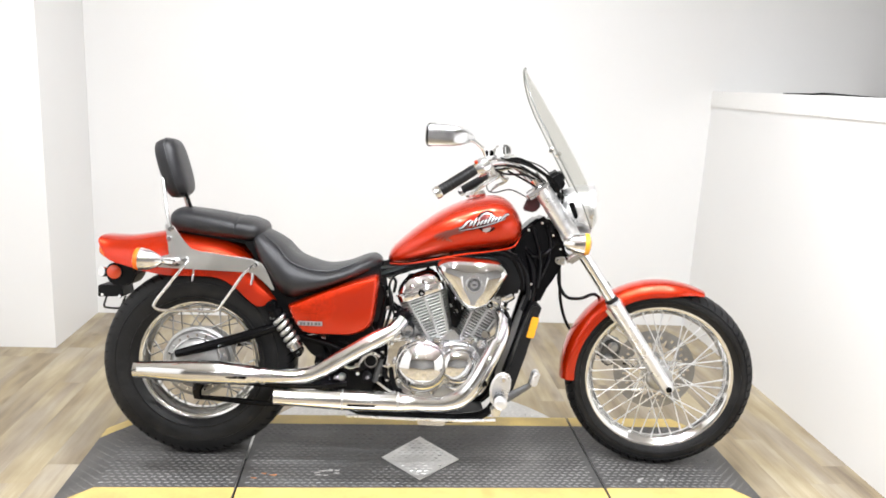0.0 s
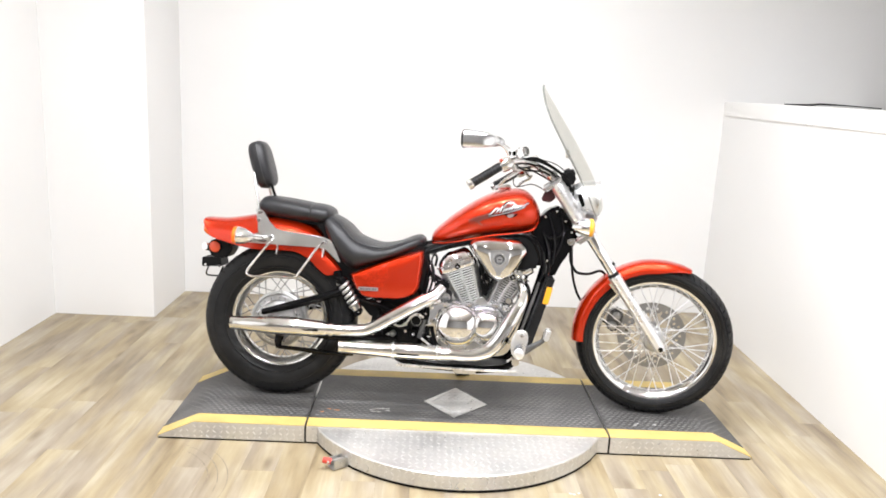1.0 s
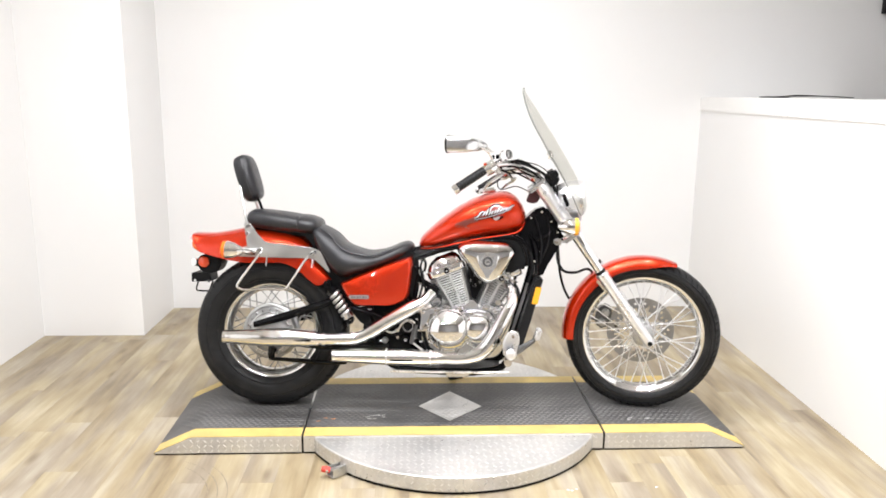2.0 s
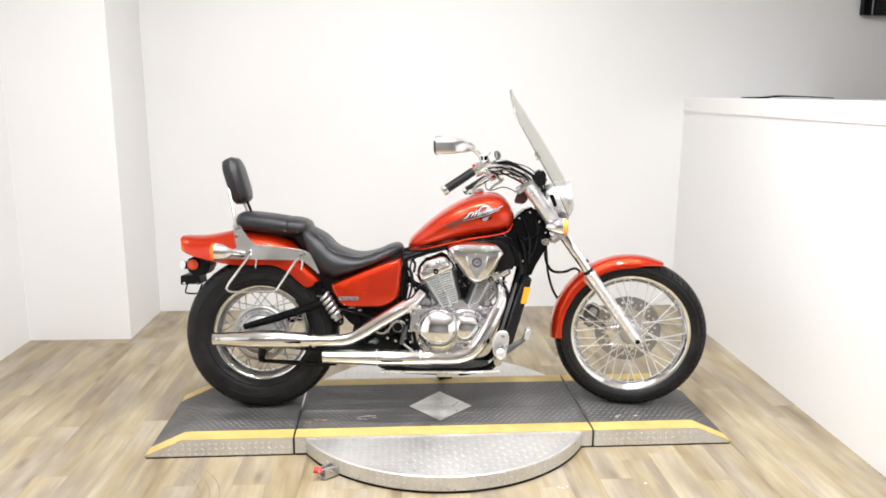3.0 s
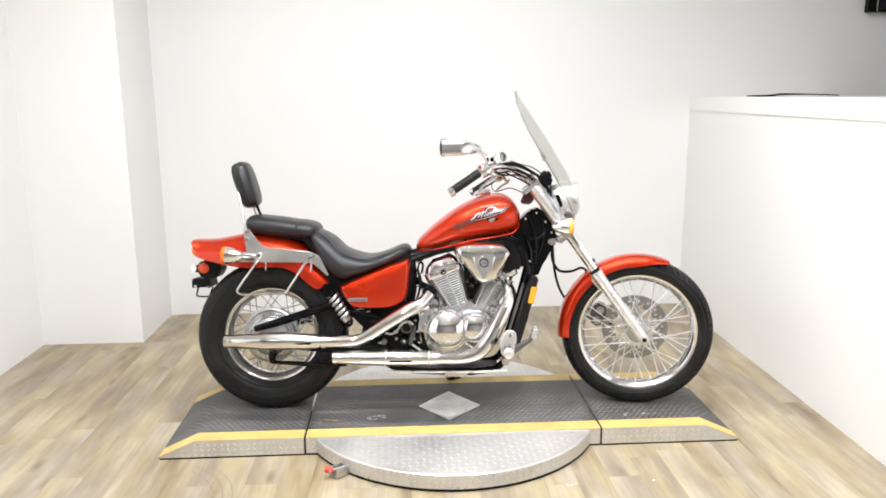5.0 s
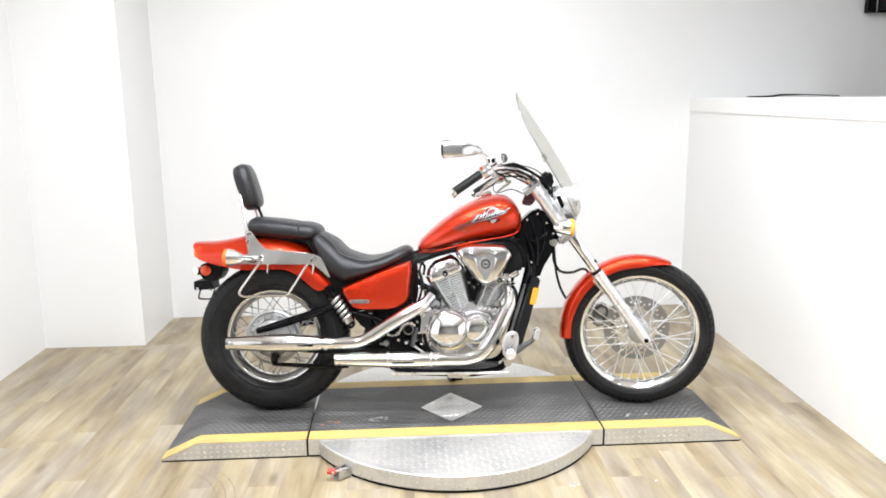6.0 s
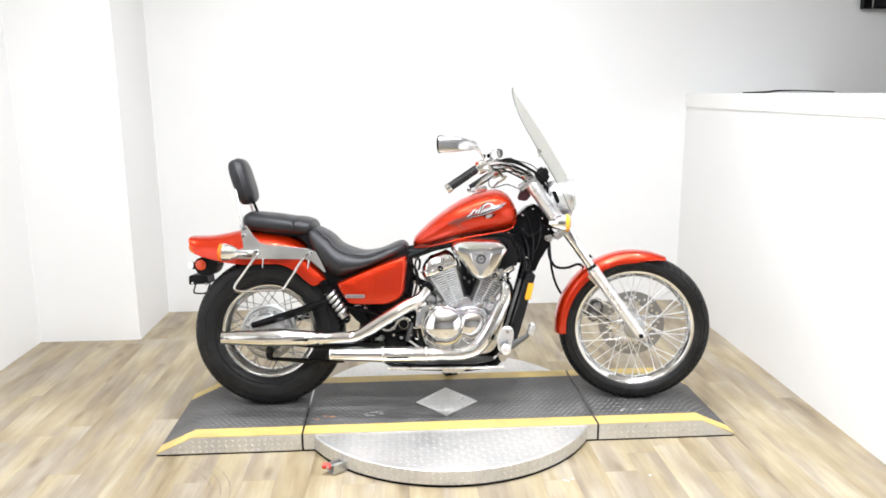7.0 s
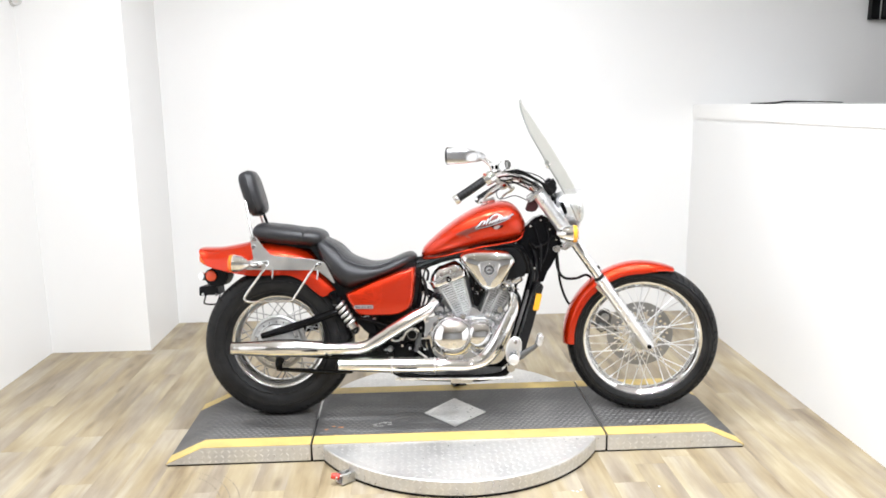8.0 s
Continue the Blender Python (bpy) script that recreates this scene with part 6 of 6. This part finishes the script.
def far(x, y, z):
    """Drops the bar's far end and moves it forward, to fit the camera's view."""
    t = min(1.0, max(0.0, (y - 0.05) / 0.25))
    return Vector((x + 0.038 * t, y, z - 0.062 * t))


def shifted(x, y, z):
    """Moves the far mirror back and down, to hide it from the camera."""
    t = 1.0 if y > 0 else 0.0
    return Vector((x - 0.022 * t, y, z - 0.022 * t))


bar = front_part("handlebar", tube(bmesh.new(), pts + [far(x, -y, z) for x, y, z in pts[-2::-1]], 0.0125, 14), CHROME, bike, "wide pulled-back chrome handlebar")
part("riser", box(bmesh.new(), (0.322, -0.055, 0.920), (0.350, 0.055, 0.996), 0.012), ALLOY, bar)
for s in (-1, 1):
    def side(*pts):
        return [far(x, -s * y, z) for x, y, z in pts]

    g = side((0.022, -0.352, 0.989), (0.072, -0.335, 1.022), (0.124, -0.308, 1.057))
    grip = front_part("grip", tube(bmesh.new(), g, 0.0175, 18), RUBBER, bike, "black rubber grip")
    d = (g[0] - g[1]).normalized()
    part("grip_end", lathe(bmesh.new(), [(0.0, -0.002), (0.020, -0.002), (0.021, 0.006), (0.019, 0.018), (0.0, 0.020)], g[0], d, 18), CHROME, grip)
    for k in range(9):
        t = 0.08 + 0.84 * k / 8
        part("grip_rib", lathe(bmesh.new(), [(0.0165, -0.0022), (0.0183, -0.0012), (0.0183, 0.0012), (0.0165, 0.0022)], g[0].lerp(g[2], t) + (g[1] - (g[0] + g[2]) / 2) * (1 - (2 * t - 1) ** 2), d, 18, True), RUBBER, grip)
    q = side((0.146, -0.294, 1.066))[0]
    part("switch_housing", lathe(bmesh.new(), [(0.0, -0.026), (0.020, -0.026), (0.026, -0.016), (0.028, 0.0), (0.026, 0.014), (0.022, 0.024), (0.0, 0.024)], q, d, 20), CHROME, bar, "chrome switch housing")
    q = side((0.185, -0.258, 1.108))[0]
    part("reservoir", box(bmesh.new(), (-0.044, -0.022, -0.014), (0.050, 0.022, 0.022), 0.007, Matrix.Translation(q) @ pose(0, 0, 0, 0, -12, s * 30)), CHROME, bar, "chrome fluid reservoir")
    part("lever_perch", tube(bmesh.new(), side((0.165, -0.275, 1.070), (0.178, -0.285, 1.055), (0.186, -0.300, 1.040)), [0.014, 0.013, 0.010], 12), CHROME, bar)
    lev = side((0.198, -0.285, 1.045), (0.184, -0.312, 1.034), (0.162, -0.338, 1.020), (0.144, -0.345, 1.006), (0.127, -0.350, 0.986))
    part("lever", tube(bmesh.new(), lev, [0.006, 0.008, 0.008, 0.007, 0.004], 10), CHROME, bar, "chrome hand lever")
    # mirror: a deep chrome pod whose glass faces the rider
    rings = []
    for x, cz, hw, hh in ((-0.012, 1.161, 0.060, 0.0295), (-0.010, 1.161, 0.064, 0.0330), (0.000, 1.161, 0.064, 0.0335), (0.030, 1.161, 0.060, 0.0325), (0.065, 1.160, 0.052, 0.0295), (0.092, 1.159, 0.040, 0.0235), (0.106, 1.158, 0.024, 0.0140), (0.111, 1.158, 0.010, 0.006)):
        ring = []
        for k in range(28):
            a = 2 * math.pi * k / 28
            ca, sa = math.cos(a), math.sin(a)
            ring.append(shifted(x + 0.008 * ca * (-s), s * 0.340 + math.copysign(abs(ca) ** 0.32, ca) * hw, cz + math.copysign(abs(sa) ** 0.32, sa) * hh))
        rings.append(ring)
    mir = front_part("mirror", loft(bmesh.new(), rings), ALLOY, bike, "deep chrome rear-view mirror")
    mid = sum(rings[0], Vector()) / len(rings[0])
    inner = [mid + (q - mid) * 0.96 - Vector((0.0025, 0, 0)) for q in rings[0]]
    part("mirror_glass", loft(bmesh.new(), [inner, [q - Vector((0.0015, 0, 0)) for q in inner]]), MIRROR, mir, "mirror glass")
    rim_ring = [Vector(q) for q in rings[1]]
    part("mirror_rim", tube(bmesh.new(), rim_ring, 0.0028, 6, 1, False, True), BLACK, mir, "black mirror gasket")
    part("mirror_stem", tube(bmesh.new(), [shifted(0.100, s * 0.335, 1.152), shifted(0.128, s * 0.318, 1.140)] + side((0.150, -0.300, 1.115), (0.160, -0.290, 1.080)), 0.0048, 10), CHROME, mir, "chrome mirror stem")
part("kill_switch", box(bmesh.new(), (0.1534, -0.292, 1.0992), (0.1647, -0.280, 1.1186), 0.003), BLACK, bar)
part("start_button", box(bmesh.new(), (0.1226, -0.318, 1.0771), (0.1339, -0.306, 1.0881), 0.003), RED, bar)

# cables from the handlebar to the neck
runs = [((0.1723, -0.25, 1.0667), (0.2344, -0.20, 1.0898), (0.3101, -0.14, 1.0687), (0.377, -0.10, 1.0221), (0.4101, -0.08, 0.9767), (0.402, -0.06, 0.9158)),
        ((0.1763, -0.24, 1.0619), (0.2435, -0.19, 1.0747), (0.3087, -0.13, 1.0464), (0.3654, -0.09, 1.007), (0.3933, -0.07, 0.9565), (0.38, -0.05, 0.8853)),
        ((0.1867, -0.24, 1.0567), (0.2236, -0.20, 1.0409), (0.28, -0.15, 1.0371), (0.3358, -0.10, 1.0168), (0.3949, -0.08, 0.9921), (0.4124, -0.06, 0.9365)),
        ((0.1974, -0.24, 1.0828), (0.2656, -0.20, 1.093), (0.342, -0.15, 1.0507), (0.3986, -0.11, 1.0114), (0.4215, -0.09, 0.9712), (0.4173, -0.06, 0.9159)),
        ((0.1195, 0.25, 1.0889), (0.1984, 0.20, 1.1034), (0.288, 0.14, 1.0884), (0.3664, 0.08, 1.0458), (0.3949, 0.05, 0.9825), (0.3799, 0.04, 0.91)),
        ((0.1207, 0.24, 1.0885), (0.169, 0.18, 1.06), (0.2382, 0.12, 1.0574), (0.3149, 0.08, 1.0351), (0.3693, 0.05, 0.9927), (0.3709, 0.03, 0.9095)),
        ((0.1298, 0.25, 1.0734), (0.1397, 0.16, 0.9864), (0.1799, 0.08, 0.9571), (0.2456, 0.05, 0.9664), (0.3084, 0.04, 0.9404))]
runs += [((0.190, -0.245, 1.072), (0.262, -0.200, 1.064), (0.330, -0.145, 1.030), (0.372, -0.105, 0.985), (0.396, -0.080, 0.930)),
         ((0.205, -0.235, 1.092), (0.285, -0.185, 1.074), (0.356, -0.135, 1.036), (0.402, -0.100, 0.990), (0.424, -0.080, 0.945)),
         ((0.230, -0.215, 1.052), (0.290, -0.165, 1.020), (0.340, -0.120, 0.990), (0.386, -0.085, 0.965))]
for k, r in enumerate(runs):
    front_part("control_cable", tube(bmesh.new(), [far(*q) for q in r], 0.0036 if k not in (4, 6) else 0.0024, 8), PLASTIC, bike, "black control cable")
front_part("brake_hose", tube(bmesh.new(), [(0.4306, -0.04, 0.7479), (0.4309, -0.05, 0.6708), (0.4449, -0.06, 0.6297), (0.47, -0.06, 0.6078), (0.517, -0.03, 0.6019), (0.5718, 0.02, 0.6072), (0.6255, 0.07, 0.5478)], 0.006, 8), PLASTIC, bike, "black front brake hose")
front_part("speedometer_cable", tube(bmesh.new(), [(0.4317, 0.02, 0.7558), (0.4382, 0.0, 0.6631), (0.4501, 0.02, 0.5726), (0.4811, 0.05, 0.4833), (0.5434, 0.07, 0.4047), (0.6628, 0.07, 0.3472), (0.7631, 0.06, 0.3343)], 0.0055, 8), PLASTIC, bike, "thin black speedometer cable")
bm = slab(bmesh.new(), [(0.2886, 0.9092), (0.3034, 0.9506), (0.3375, 0.9611), (0.3526, 0.9303), (0.3318, 0.9023)], -0.075, -0.030, 0.006)
front_part("ignition_switch", bm, material("dark_maroon_plastic", (0.06, 0.012, 0.016), 0.4, vary=0.2), bike, "dark maroon ignition block")
bm = slab(bmesh.new(), [(0.3661, 0.9725), (0.4173, 0.9727), (0.4352, 1.0191), (0.408, 1.0551), (0.3667, 1.0292)], -0.055, 0.055, 0.012, 3)
front_part("instrument_pod", bm, PLASTIC, bike, "black instrument pod behind the windshield")

# ---- windshield ----
levels = [(0.520, 0.858, 0.090), (0.513, 0.872, 0.150), (0.500, 0.900, 0.186), (0.479, 0.948, 0.198), (0.458, 0.987, 0.204), (0.424, 1.046, 0.208), (0.395, 1.095, 0.208), (0.350, 1.174, 0.200), (0.314, 1.236, 0.186), (0.284, 1.302, 0.152), (0.268, 1.355, 0.092), (0.264, 1.388, 0.040)]
edge_line = spline([(a, b, 0) for a, b, _ in levels], 3)
widths = spline([(c, 0, 0) for *_, c in levels], 3)
bm = bmesh.new()
front_side, back_side = [], []
for p, w in zip(edge_line, widths):
    row_f, row_b = [], []
    for k in range(21):
        t = -1 + 2 * k / 20
        bow = 0.055 * (w.x / 0.21) ** 1.3 * (1 - t * t)
        q = Vector((p.x + bow, t * w.x, p.y + 0.25 * bow))
        row_f.append(q + Vector((0.0018, 0, 0.0007)))
        row_b.append(q - Vector((0.0018, 0, 0.0007)))
    front_side.append(row_f)
    back_side.append(row_b)
loft(bm, [f + b[::-1] for f, b in zip(front_side, back_side)])
shield = front_part("windshield", bm, CLEAR, bike, "tall clear acrylic windshield", 60)
rim = [r[0] for r in front_side] + front_side[-1][1:-1] + [r[-1] for r in front_side[::-1]] + front_side[0][-2:0:-1]
part("windshield_edge", tube(bmesh.new(), rim[::2], 0.0021, 6, 2, False, True), material("acrylic_edge", (0.17, 0.175, 0.165), 0.2, vary=0.05), shield, "grey polished edge")
for s in (-1, 1):
    part("windshield_mount", slab(bmesh.new(), [(0.435, 0.953), (0.453, 0.958), (0.471, 0.910), (0.459, 0.900)], s * 0.165 - 0.006, s * 0.165 + 0.006, 0.003), BLACK, shield, "black mount plate")
    part("mount_arm", tube(bmesh.new(), [(0.452, s * 0.165, 0.93), (0.440, s * 0.14, 0.925), (0.425, s * 0.11, 0.915)], 0.006, 8), CHROME, shield)
    part("mount_knob", lathe(bmesh.new(), [(0, -0.008), (0.011, -0.008), (0.012, 0.0), (0.011, 0.008), (0, 0.008)], (0.388, s * 0.180, 1.110), (-1, 0, 0.3), 16), CHROME, shield)

# ---- floor planks, laid towards the back wall ----
PLANK_W, PLANK_L = 0.127, 1.22
plank_mesh = mesh_of("plank", box(bmesh.new(), (-PLANK_W / 2 + 0.0001, -PLANK_L / 2 + 0.0001, -0.0058), (PLANK_W / 2 - 0.0001, PLANK_L / 2 - 0.0001, 0.0), 0.0003, None, 1), PLANK)
rng = random.Random(11)
columns = int((RIGHT + 0.05 - LEFT) / PLANK_W) + 1
for i in range(columns):
    x = LEFT + PLANK_W * (i + 0.5)
    y = BACK - PLANK_L / 2 + rng.uniform(0.0, 0.9) * PLANK_L
    while y > FRONT - 0.6:
        lo, hi = max(y - PLANK_L / 2, FRONT + 0.004), min(y + PLANK_L / 2, BACK - 0.004)
        wide = min(PLANK_W, RIGHT + 0.05 - (x - PLANK_W / 2))
        if hi - lo > 0.03 and wide > 0.01:
            ob = new("plank", plank_mesh)
            ob.parent = floor
            ob.location = (x - (PLANK_W - wide) / 2, (lo + hi) / 2, 0)
            ob.scale = (wide / PLANK_W, (hi - lo) / PLANK_L, 1)
        y -= PLANK_L
shop_floor = material("shop_floor", (0.30, 0.235, 0.16), 0.45, vary=0.2, scale=3, stretch=(4, 0.6, 4))
bm = box(bmesh.new(), (FAR_LEFT, FRONT, -0.0055), (LEFT - 0.001, BACK, -0.002), 0)
box(bm, (RIGHT + 0.052, FRONT, -0.0055), (FAR_RIGHT, BACK, -0.002), 0)
structure("shop_floor", bm, shop_floor, "plain tan floor of the surrounding shop", "floor")

# faint arcs scraped into the boards, and a few flecks of dried paint
SCRAPE = material("dull_scrape", (0.250, 0.206, 0.148), 0.6, vary=0.3, scale=40)
FLECK = material("paint_fleck", (0.55, 0.58, 0.62), 0.6, vary=0.2, scale=40)
rnd = random.Random(21)
for radius, a0, a1 in ((0.34, -20, 66), (0.375, -12, 50), (0.305, 4, 58)):
    bm = bmesh.new()
    rows = []
    for k in range(25):
        a = radians(a0 + (a1 - a0) * k / 24)
        half = 0.0020 * math.sin(math.pi * (k + 0.5) / 25) + 0.0003
        rows.append([bm.verts.new((-1.22 + (radius + q) * math.cos(a), -0.66 + (radius + q) * math.sin(a), 0.0007)) for q in (-half, half)])
    for a, b in zip(rows, rows[1:]):
        bm.faces.new((a[0], b[0], b[1], a[1]))
    tagged(part("floor_scrape", bm, SCRAPE, floor, "faint curved scrape in the boards"), kind="stuff")
bm = bmesh.new()
for x, y in ((0.405, -0.612), (0.418, -0.617), (0.436, -0.608), (0.74, -0.60)):
    bm.faces.new([bm.verts.new((x + rnd.uniform(0.003, 0.008) * math.cos(2 * math.pi * i / 7), y + rnd.uniform(0.003, 0.007) * math.sin(2 * math.pi * i / 7), 0.0007)) for i in range(7)])
tagged(part("paint_flecks", bm, FLECK, floor, "small pale flecks of dried paint"), kind="stuff")
